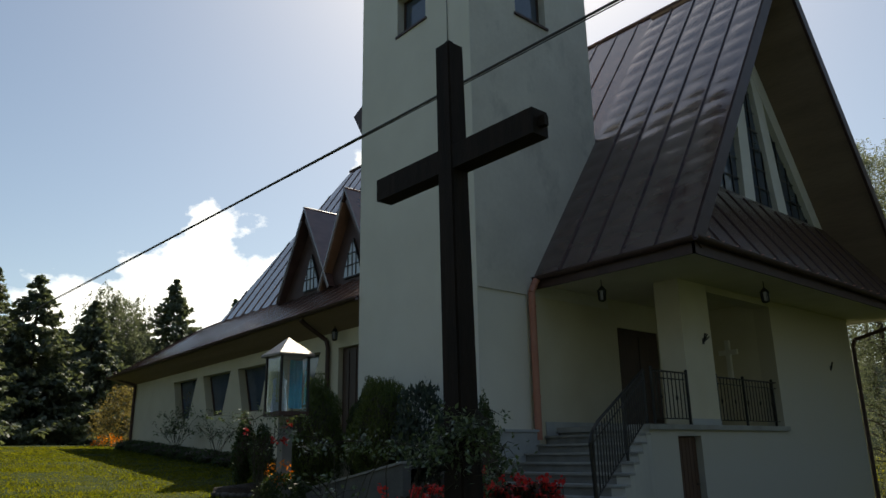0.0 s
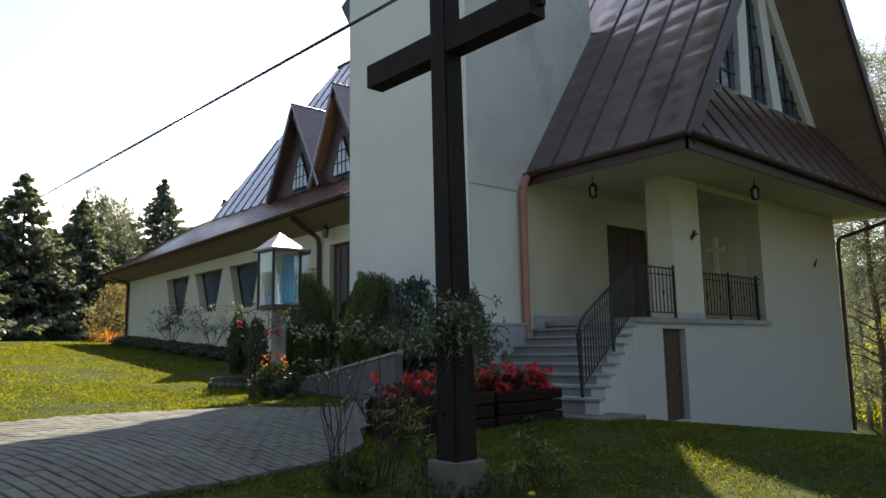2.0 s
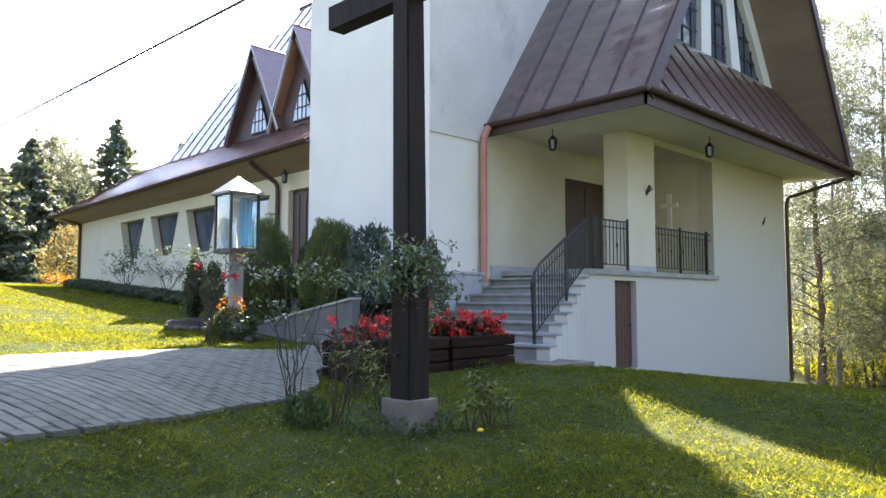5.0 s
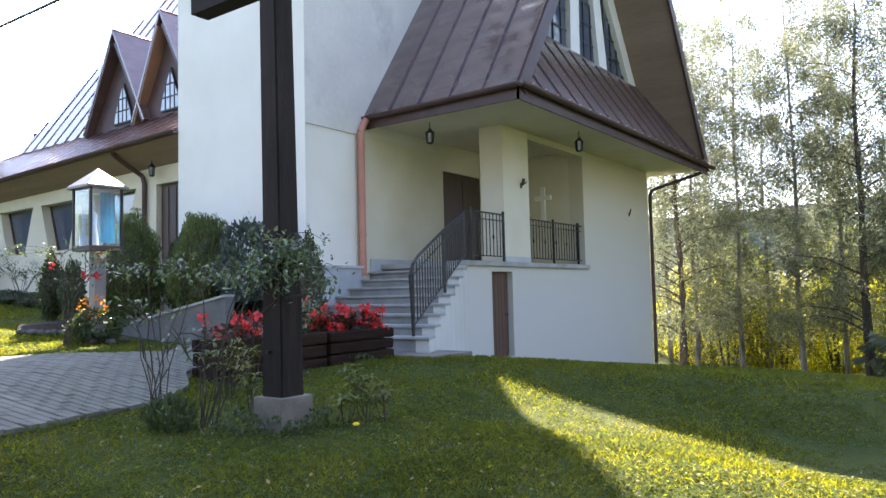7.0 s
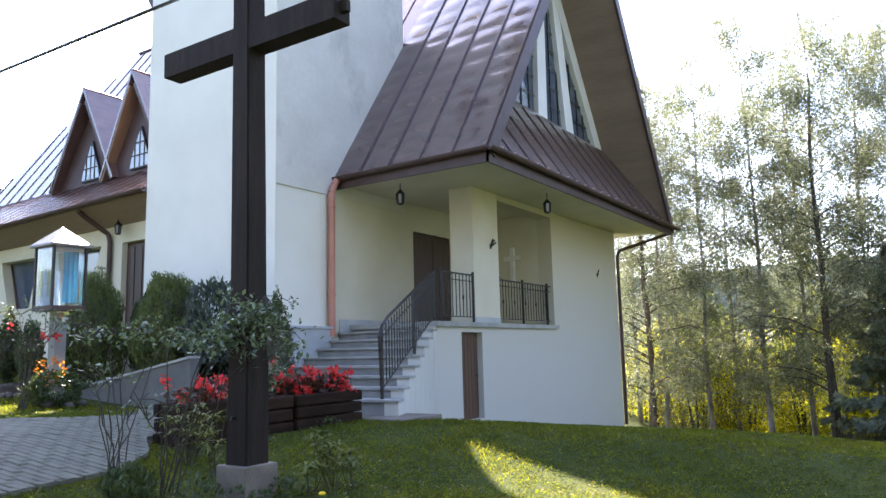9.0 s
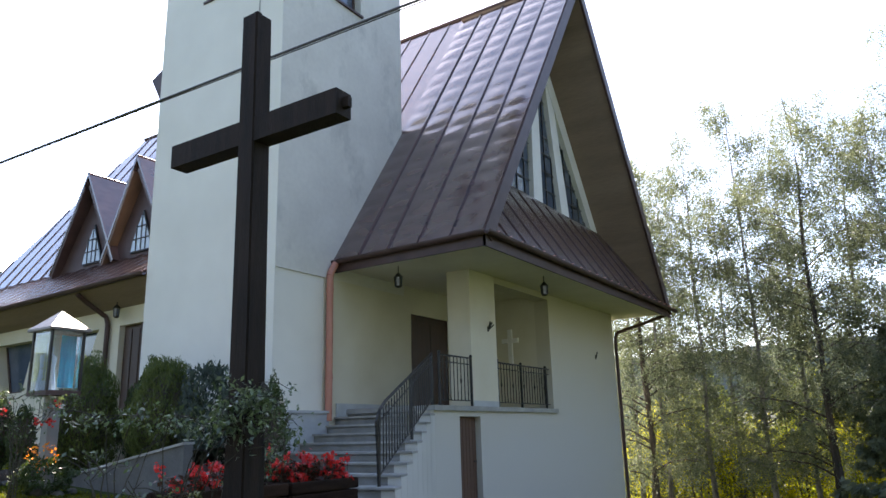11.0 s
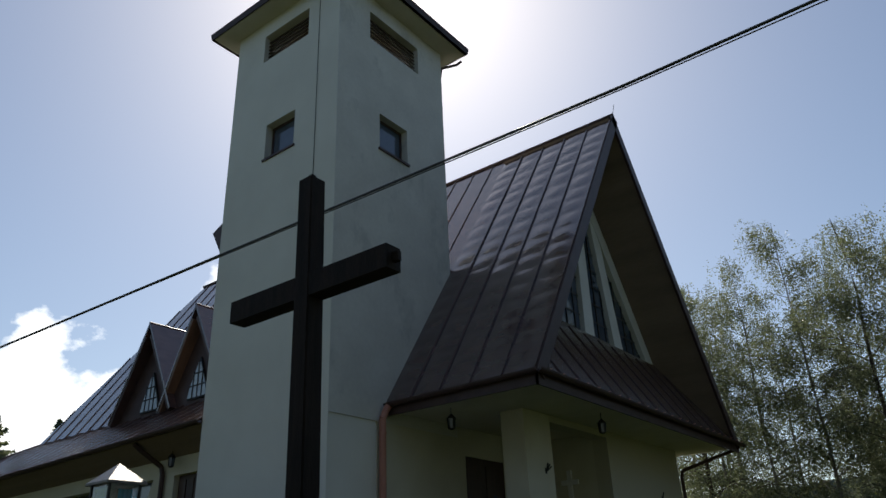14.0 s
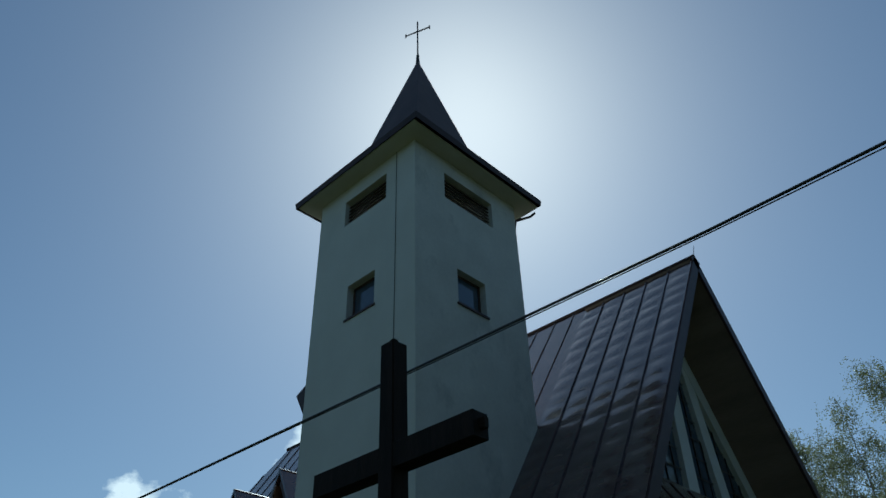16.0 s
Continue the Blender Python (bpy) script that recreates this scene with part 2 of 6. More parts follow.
def slab(bm, corners, thick):
    """A sheet over a flat polygon, thick below it along its normal."""
    a, b, c = (Vector(corners[i]) for i in range(3))
    n = (b - a).cross(c - a).normalized()
    if n.z < 0:
        n = -n
    top = [bm.verts.new(p) for p in corners]
    low = [bm.verts.new(Vector(p) - n * thick) for p in corners]
    bm.faces.new(top)
    bm.faces.new(low[::-1])
    k = len(top)
    for i in range(k):
        bm.faces.new((top[i], low[i], low[(i + 1) % k], top[(i + 1) % k]))
    return bm


def bar(bm, a, b, r, sides=6, r2=None):
    """A round bar from a to b."""
    a, b = Vector(a), Vector(b)
    d = b - a
    q = d.to_track_quat("Z", "Y").to_matrix()
    r2 = r if r2 is None else r2
    rings = [[bm.verts.new(p + q @ Vector((rr * math.cos(2 * math.pi * i / sides), rr * math.sin(2 * math.pi * i / sides), 0))) for i in range(sides)] for p, rr in ((a, r), (b, r2))]
    for i in range(sides):
        j = (i + 1) % sides
        bm.faces.new((rings[0][i], rings[0][j], rings[1][j], rings[1][i]))
    bm.faces.new(rings[0][::-1])
    bm.faces.new(rings[1])
    return bm


def tube(bm, pts, r, sides=8):
    for a, b in zip(pts, pts[1:]):
        bar(bm, a, b, r, sides)
    return bm


def prism(bm, poly, axis, a, b):
    """A polygon in the plane across the axis (x: (y, z), y: (x, z)), drawn out from a to b."""
    def at(p, v):
        return (v, p[0], p[1]) if axis == "x" else (p[0], v, p[1])
    r0, r1 = [bm.verts.new(at(p, a)) for p in poly], [bm.verts.new(at(p, b)) for p in poly]
    k = len(poly)
    bm.faces.new(r0)
    bm.faces.new(r1[::-1])
    for i in range(k):
        bm.faces.new((r0[i], r0[(i + 1) % k], r1[(i + 1) % k], r1[i]))
    return bm


def pierced(axis, at, thick, a0, a1, z0, z1, holes):
    """One wall slab with openings through it. axis y: a runs along x; axis x: a runs along y. holes: (a0, a1, z0, z1)."""
    bm = bmesh.new()
    aa = sorted({a0, a1, *(h[0] for h in holes), *(h[1] for h in holes)})
    zz = sorted({z0, z1, *(h[2] for h in holes), *(h[3] for h in holes)})
    made = {}

    def vert(i, j, k):
        if (i, j, k) not in made:
            d = at + thick * k
            made[i, j, k] = bm.verts.new((aa[i], d, zz[j]) if axis == "y" else (d, aa[i], zz[j]))
        return made[i, j, k]

    def solid(i, j):
        if not (0 <= i < len(aa) - 1 and 0 <= j < len(zz) - 1):
            return False
        a, z = (aa[i] + aa[i + 1]) / 2, (zz[j] + zz[j + 1]) / 2
        return not any(h[0] < a < h[1] and h[2] < z < h[3] for h in holes)
    for i in range(len(aa) - 1):
        for j in range(len(zz) - 1):
            if not solid(i, j):
                continue
            for k in (0, 1):
                bm.faces.new([vert(i, j, k), vert(i + 1, j, k), vert(i + 1, j + 1, k), vert(i, j + 1, k)])
            for di, dj, (p, q) in ((-1, 0, ((0, 0), (0, 1))), (1, 0, ((1, 0), (1, 1))), (0, -1, ((0, 0), (1, 0))), (0, 1, ((0, 1), (1, 1)))):
                if not solid(i + di, j + dj):
                    bm.faces.new([vert(i + p[0], j + p[1], 0), vert(i + q[0], j + q[1], 0), vert(i + q[0], j + q[1], 1), vert(i + p[0], j + p[1], 1)])
    return bm


# ---- ground ----


def smooth(a, b, v):
    t = min(1, max(0, (v - a) / (b - a)))
    return t * t * (3 - 2 * t)


def ground_z(x, y):
    s = (x + y) / 1.414
    z = 0.40 * smooth(-0.5, 5.5, s) + 0.18 * smooth(6.5, 10.5, s)
    near = 1 - smooth(9.0, 16.0, y)
    z -= 0.118 * (math.log1p(math.exp(min(40, (x - 10.5) * 1.6))) / 1.6) * near * (1 if x < 40 else 40 / x)
    z -= 0.08 * max(0.0, min(x, 30.0) - 4.0) * smooth(3.0, -8.0, y)
    rise = 0.0686 * max(0.0, min(y, 16.0) - 9.0) + 0.065 * max(0.0, min(y, 34.0) - 16.0)
    z += rise * (1 - smooth(20.0, 30.0, x))
    z -= 0.14 * min(max(0.0, 4.9 - y), 4.0) * smooth(4.6, 7.4, x) * (1 - smooth(8.0, 10.3, x))
    z -= 0.19 * smooth(8.5, 11.0, x) * smooth(-3.0, 0.5, y) * (1 - smooth(9.0, 12.0, y))
    z += 0.46 * smooth(1.2, 5.2, y - x) * (1 - smooth(6.5, 12.0, y)) * smooth(-30.0, -12.0, x)
    return z


def lawn_sheet():
    xs = sorted(set([-400, -200, -100, -60, -40, -30] + [round(-22 + 0.5 * i, 2) for i in range(110)] + [36, 42, 50, 65, 90, 140, 220, 400]))
    ys = sorted(set([-400, -200, -100, -60, -40, -30] + [round(-20 + 0.5 * i, 2) for i in range(120)] + [44, 50, 60, 80, 110, 160, 240, 400]))
    verts = [(x, y, ground_z(x, y) + 0.02 * noise.noise((x * 0.7, y * 0.7, 0))) for x in xs for y in ys]
    ny = len(ys)
    faces = [(i * ny + j, (i + 1) * ny + j, (i + 1) * ny + j + 1, i * ny + j + 1) for i in range(len(xs) - 1) for j in range(ny - 1)]
    ob = pydata("ground", verts, faces, LAWN, smooth=True)
    tagged(ob, "uneven sloping lawn round the church", "ground", kind="structure")


lawn_sheet()

# ---- church ----
XT0, XT1, YT0, YT1 = 9.79, 14.02, 10.11, 14.20     # tower
YF, YD = 7.91, 10.11                               # front wall, door wall
XR = 22.15                                         # right-hand wall
XE, XE2, YE, ZE = 11.48, 23.30, 6.35, 5.30         # eaves
XA, ZA = 17.40, 14.16                              # ridge
PITCH = (ZA - ZE) / (XA - XE)
FLOOR = 2.14
TOP = 16.34                                        # tower wall head
XN, YN1 = 10.57, 31.75                             # nave wall and its far end
XNE, YNE = 9.77, 32.78                             # nave eave
XK, ZK = 12.63, ZE + PITCH * (12.63 - XE)          # where the nave roof begins to flare


def zne(y):
    """Height of the nave eave, which falls a little towards the far end."""
    return 5.36 - 0.0195 * (y - 14.2)


church = empty("church", (14, 12, 0), label="cream plastered village church with steep brown sheet-metal roof and bell tower", category="church")


def tower_walls():
    """Four walls with openings through them."""
    t = 0.42
    hy = [(11.29, 12.37, 11.66, 12.71), (10.92, 12.92, 14.93, 15.84)]
    hx = [(11.60, 12.70, 11.66, 12.71), (11.25, 13.04, 14.93, 15.84)]
    for axis, at, a0, a1, holes in (("y", YT0, XT0, XT1, hy), ("y", YT1 - t, XT0, XT1, hy), ("x", XT0, YT0 + t, YT1 - t, hx), ("x", XT1 - t, YT0 + t, YT1 - t, hx)):
        part("tower_wall", pierced(axis, at, t, a0, a1, 4.86, TOP, holes), PLASTER_TOWER, church, "weathered off-white tower plaster")
    # added paler skin: this face's stronger sky light is put into its colour
    part("skylit_face_skin", pierced("x", XT0 - 0.014, 0.014, YT0, YT1, 0.0, TOP, hx), PLASTER_WHITE, church, "thin white skin with brighter sky light painted into one tower face")
    part("lightning_conductor", bar(bmesh.new(), (XT0 - 0.03, 10.82, 5.0), (XT0 - 0.03, 10.82, TOP), 0.008, 5), IRON, church, "thin lightning conductor wire")
    part("tower_base", boxes((XT0, XT1, YT0 + 0.03, YT1, 0.0, 4.86)), PLASTER_WHITE, church, "smooth white plaster of the tower foot")
    for z in (11.2, 14.5):
        part("tower_floor", boxes((XT0 + t, XT1 - t, YT0 + t, YT1 - t, z, z + 0.2)), DARK, church, "dark tower floor")


tower_walls()


def tower_window(axis, at, a0, a1, z0, z1, name, depth=0.2):
    w = part(name, (boxes((a0, a1, at + depth, at + depth + 0.06, z0, z0 + 0.07), (a0, a1, at + depth, at + depth + 0.06, z1 - 0.07, z1), (a0, a0 + 0.07, at + depth, at + depth + 0.06, z0 + 0.07, z1 - 0.07), (a1 - 0.07, a1, at + depth, at + depth + 0.06, z0 + 0.07, z1 - 0.07))
                    if axis == "y" else boxes((at + depth, at + depth + 0.06, a0, a1, z0, z0 + 0.07), (at + depth, at + depth + 0.06, a0, a1, z1 - 0.07, z1), (at + depth, at + depth + 0.06, a0, a0 + 0.07, z0 + 0.07, z1 - 0.07), (at + depth, at + depth + 0.06, a1 - 0.07, a1, z0 + 0.07, z1 - 0.07))),
             DOOR, church, "square window frame")
    q = (a0 + 0.06, a1 - 0.06, at + depth + 0.02, at + depth + 0.035, z0 + 0.06, z1 - 0.06) if axis == "y" else (at + depth + 0.02, at + depth + 0.035, a0 + 0.06, a1 - 0.06, z0 + 0.06, z1 - 0.06)
    part("pane", boxes(q), PANE, w, "bluish window pane")
    sill = (a0 - 0.05, a1 + 0.05, at - 0.05, at + depth, z0 - 0.05, z0 + 0.004) if axis == "y" else (at - 0.05, at + depth, a0 - 0.05, a1 + 0.05, z0 - 0.05, z0 + 0.004)
    part("sill", boxes(sill), ROOF_EDGE, w, "thin metal sill")


PANE = material("reflecting_pane", (0.05, 0.07, 0.10), (0.08, 0.10, 0.14), 0.06, 2, 20, 0.0, spec=1.0)
PANE_LIGHT = material("pale_leaded_pane", (0.30, 0.36, 0.42), (0.42, 0.48, 0.52), 0.15, 6, 30, 0.0, spec=0.8)
tower_window("y", YT0, 11.29, 12.37, 11.66, 12.71, "window")
tower_window("x", XT0, 11.60, 12.70, 11.66, 12.71, "window")


def louvre(axis, at, a0, a1):
    for i in range(7):
        z = 14.97 + i * 0.125
        bm = bmesh.new()
        if axis == "y":
            prism(bm, [(at + 0.12, z), (at + 0.14, z - 0.02), (at + 0.26, z + 0.09), (at + 0.24, z + 0.11)], "x", a0, a1)
        else:
            prism(bm, [(at + 0.12, z), (at + 0.14, z - 0.02), (at + 0.26, z + 0.09), (at + 0.24, z + 0.11)], "y", a0, a1)
        part("slat", bm, DOOR, church)


louvre("y", YT0, 10.92, 12.92)
louvre("x", XT0, 11.25, 13.04)


def tower_roof():
    cx, cy = (XT0 + XT1) / 2, (YT0 + YT1) / 2
    o = 0.56
    part("tower_soffit", boxes((XT0 - o + 0.04, XT1 + o - 0.04, YT0 - o + 0.04, YT1 + o - 0.04, TOP, TOP + 0.05)), PLASTER, church, "pale boarded tower soffit")
    h = (XT1 - XT0) / 2 + o
    bm = bmesh.new()
    rings = []
    for half, z in ((h, TOP + 0.02), (h + 0.03, TOP + 0.22), (2.15, TOP + 0.60), (1.62, TOP + 1.20), (1.30, TOP + 2.0), (0.04, TOP + 6.95)):
        rings.append([bm.verts.new((cx + sx * half, cy + sy * half, z)) for sx, sy in ((-1, -1), (1, -1), (1, 1), (-1, 1))])
    for a, b in zip(rings, rings[1:]):
        for i in range(4):
            bm.faces.new((a[i], a[(i + 1) % 4], b[(i + 1) % 4], b[i]))
    bm.faces.new(rings[-1])
    part("spire", bm, SPIRE, church, "slender brown metal spire with flared skirt")
    bm = bmesh.new()
    bar(bm, (cx, cy, 23.0), (cx, cy, 23.75), 0.09, 8, 0.05)
    bar(bm, (cx, cy, 23.7), (cx, cy, 25.75), 0.03, 6)
    d = Vector((0.35, -0.94, 0)).normalized()
    bar(bm, Vector((cx, cy, 25.15)) - d * 0.5, Vector((cx, cy, 25.15)) + d * 0.5, 0.03, 6)
    for p in (Vector((cx, cy, 25.15)) - d * 0.5, Vector((cx, cy, 25.15)) + d * 0.5):
        bar(bm, p - Vector((0, 0, 0.09)), p + Vector((0, 0, 0.09)), 0.028, 6)
    part("finial", bm, IRON, church, "thin iron cross on the spire tip")
    bm = bmesh.new()
    tube(bm, [(XT1 + 0.45, YT0 - 0.45, 16.12), (XT1 + 0.35, YT0 - 0.35, 15.98), (XT1 + 0.1, YT0 + 0.05, 15.9), (XT1 + 0.06, YT0 + 0.1, 15.5), (XT1 + 0.06, YT0 + 0.1, 9.2)], 0.04, 8)
    part("downspout", bm, ROOF_EDGE, church, "thin tower downspout")


tower_roof()
part("ridge_end", prism(bmesh.new(), [(14.2, 10.52), (14.72, 10.28), (14.2, 9.4)], "x", 9.87, 10.7), ROOF_EDGE, church, "projecting dark metal ridge end behind the tower")


# walls of porch and nave


def church_walls():
    part("basement_wall", pierced("y", YF, 0.4, 11.93, XR, -1.6, FLOOR - 0.10, [(12.88, 13.72, 0.12, 1.93)]), PLASTER_FRONT, church, "white plastered cellar wall")
    part("wall", pierced("y", YF + 0.002, 0.398, 14.58, XR, FLOOR - 0.10, 5.12, [(14.58, 17.45, FLOOR - 0.10, 4.97)]), PLASTER_FRONT, church, "cream front wall")
    part("side_wall", boxes((XR - 0.4, XR, YF + 0.4, YN1, -1.6, 5.12)), PLASTER, church, "cream side wall")
    part("porch_wall", boxes((17.45, 17.85, YF + 0.4, YD, FLOOR, 5.12)), PLASTER, church, "cream inner porch wall")
    part("column", boxes((13.45, 14.578, YF + 0.002, 8.50, FLOOR, 5.12), bevel=0.015), PLASTER, church, "square cream porch pillar")
    part("door_wall", pierced("y", YD + 0.01, 0.39, XT1, XR - 0.4, 0, 5.2, [(14.31, 16.0, FLOOR, 4.47)]), PLASTER, church, "cream wall beside the entrance door")
    part("stair_wall", boxes((11.2, XT1, YD + 0.008, YD + 0.028, 0.5, 5.2)), PLASTER, church, "cream wall above the steps")
    # nave
    wins = [(27.6, 25.45, 27.1, 26.0), (24.95, 22.75, 24.4, 23.25), (22.25, 20.2, 21.75, 20.6), (19.3, 17.2, 18.8, 17.75)]
    zt, zb = 4.40, 3.0
    bm = bmesh.new()
    x0, x1 = XN, XN + 0.45
    box(bm, x0, x1, 14.2, YN1, zt, 5.35)
    box(bm, x0, x1, 16.3, YN1, 0.5, zb)
    downs = [(w[1], w[3]) for w in wins] + [(16.3, 16.3)]
    starts = [(YN1, YN1)] + downs[:-1]
    ends = [(w[0], w[2]) for w in wins] + [(16.3, 16.3)]
    for (ta, ba), (tb, bb) in zip(starts, ends):
        prism(bm, [(ta, zt), (ba, zb), (bb, zb), (tb, zt)], "x", x0, x1)
    box(bm, x0, x1, 14.2, 14.95, 0.5, zt)
    box(bm, XN + 0.45, XR - 0.4, YN1 - 0.4, YN1, 0.0, 5.35)
    part("nave_wall", bm, PLASTER, church, "cream nave wall with tapering piers")
    for ta, tb, ba, bb in wins:
        w = part("window", prism(bmesh.new(), [(ta, zt), (ba, zb), (bb, zb), (tb, zt), (tb + 0.07, zt - 0.06), (bb + 0.07, zb + 0.06), (ba - 0.07, zb + 0.06), (ta - 0.07, zt - 0.06), (tb + 0.07, zt - 0.06), (tb, zt)][:8], "x", XN + 0.25, XN + 0.33), DOOR, church, "tapering dark window frame")
        part("pane", prism(bmesh.new(), [(ta, zt), (ba, zb), (bb, zb), (tb, zt)], "x", XN + 0.28, XN + 0.30), PANE, w, "dark tapering window pane")
    d = part("door", boxes((XN + 0.15, XN + 0.23, 14.95, 16.3, 1.6, zt)), DOOR, church, "brown side door")
    for i in range(4):
        part("panel", boxes((XN + 0.13, XN + 0.15, 15.02 + i * 0.32, 15.29 + i * 0.32, 1.9, zt - 0.1), bevel=0.006), DOOR, d)


church_walls()
part("plinth", boxes((9.4, 11.25, YD - 0.12, YD + 0.035, 0.2, 2.05), (9.36, 11.27, YD - 0.16, YD + 0.035, 2.05, 2.10)), PLINTH, church, "grey stone plinth under the tower wall")
part("skirting", boxes((11.6, 14.31, YD - 0.02, YD + 0.012, 1.3, 2.26)), PLINTH, church, "grey skirting along the stair wall")


part("pillar_skirting", boxes((13.47, 14.56, YF - 0.012, YF + 0.004, FLOOR, FLOOR + 0.12)), PLINTH, church, "grey skirting at the pillar foot")


def front_doors():
    d = part("door", boxes((14.31, 16.0, YD + 0.06, YD + 0.13, FLOOR, 4.47)), DOOR, church, "dark brown double entrance door")
    for x in (14.38, 15.19):
        for z0, z1 in ((FLOOR + 0.15, 3.1), (3.25, 4.3)):
            part("panel", boxes((x, x + 0.74, YD + 0.04, YD + 0.06, z0, z1), bevel=0.008), DOOR, d)
    part("handle", bar(bmesh.new(), (15.1, YD, 3.15), (15.1, YD, 3.4), 0.015), IRON, d, "iron door handle")
    c = part("cellar_door", boxes((12.90, 13.70, YF + 0.14, YF + 0.2, 0.12, 1.92)), CELLAR_DOOR, church, "narrow brown cellar door")
    for i in range(6):
        part("board", boxes((12.91 + i * 0.132, 13.03 + i * 0.132, YF + 0.12, YF + 0.14, 0.16, 1.89), bevel=0.002), CELLAR_DOOR, c)
    part("handle", boxes((13.58, 13.66, YF + 0.09, YF + 0.12, 1.0, 1.03)), IRON, c, "small iron handle")


front_doors()

# porch floor and soffits
part("porch_floor", boxes((11.9, 17.6, YF - 0.06, YD, FLOOR - 0.10, FLOOR)), STONE_STEP, church, "grey stone porch slab")
part("soffit", boxes((XE + 0.1, XT1, YE + 0.1, YD, 5.12, 5.18), (XT1, XE2 - 0.1, YE + 0.1, YD, 5.124, 5.18), (XR, XE2 - 0.1, YD, YN1, 5.12, 5.18)), PLASTER, church, "cream boarded flat soffit over the porch")


# ---- roof ----


def seam(bm, a, b, up, r=0.011, h=0.032):
    """A standing seam from a to b."""
    a, b, up = Vector(a), Vector(b), Vector(up).normalized()
    side = (b - a).cross(up).normalized() * r
    q = [bm.verts.new(p + s + k * up) for p in (a, b) for s, k in ((-side, 0), (-side, h), (side, h), (side, 0))]
    for f in ((0, 1, 2, 3), (7, 6, 5, 4), (0, 4, 5, 1), (1, 5, 6, 2), (2, 6, 7, 3)):
        bm.faces.new([q[i] for i in f])


def roof_sheet(bm, p, q, r, s, nu, nv, bulge):
    """A slightly cushioned metal sheet over the quad p q r s."""
    p, q, r, s = (Vector(v) for v in (p, q, r, s))
    n = (q - p).cross(s - p).normalized()
    if n.z < 0:
        n = -n
    grid = []
    for i in range(nu + 1):
        u = i / nu
        row = []
        for j in range(nv + 1):
            v = j / nv
            at = (p * (1 - u) + q * u) * (1 - v) + (s * (1 - u) + r * u) * v
            if 0 < i < nu and 0 < j < nv:
                at = at + n * bulge * noise.noise((at.x * 1.3, at.y * 1.3, at.z * 2.2))
            row.append(bm.verts.new(at))
        grid.append(row)
    for i in range(nu):
        for j in range(nv):
            bm.faces.new((grid[i][j], grid[i + 1][j], grid[i + 1][j + 1], grid[i][j + 1]))
    return n


def cushioned(bm):
    """The porch slope: sheets between the seams, bulging between their cross joints."""
    n = Vector((-PITCH, 0, 1)).normalized()
    length = math.hypot(XA - XE, ZA - ZE)
    nu, nv = 36, 120
    grid = []
    for i in range(nu + 1):
        y = YE + (YT0 + 0.01 - YE) * i / nu
        panel = (y - YE - 0.02) / 0.76
        k = math.floor(panel)
        across = math.sin(math.pi * (panel - k))
        row = []
        for j in range(nv + 1):
            v = j / nv
            s = v * length / 0.62 + 0.37 * ((k * 7) % 5) / 5 + 0.25 * noise.noise((k * 3.1, v * 6, 0))
            up = 0.017 * across * abs(math.sin(math.pi * s)) ** 0.7 + 0.008 * noise.noise((y * 1.5, v * 14, 2))
            row.append(bm.verts.new(Vector((XE + (XA - XE) * v, y, ZE + (ZA - ZE) * v)) + n * (up if 0 < i < nu and 0 < j < nv else 0)))
        grid.append(row)
    for i in range(nu):
        for j in range(nv):
            bm.faces.new((grid[i][j], grid[i + 1][j], grid[i + 1][j + 1], grid[i][j + 1]))


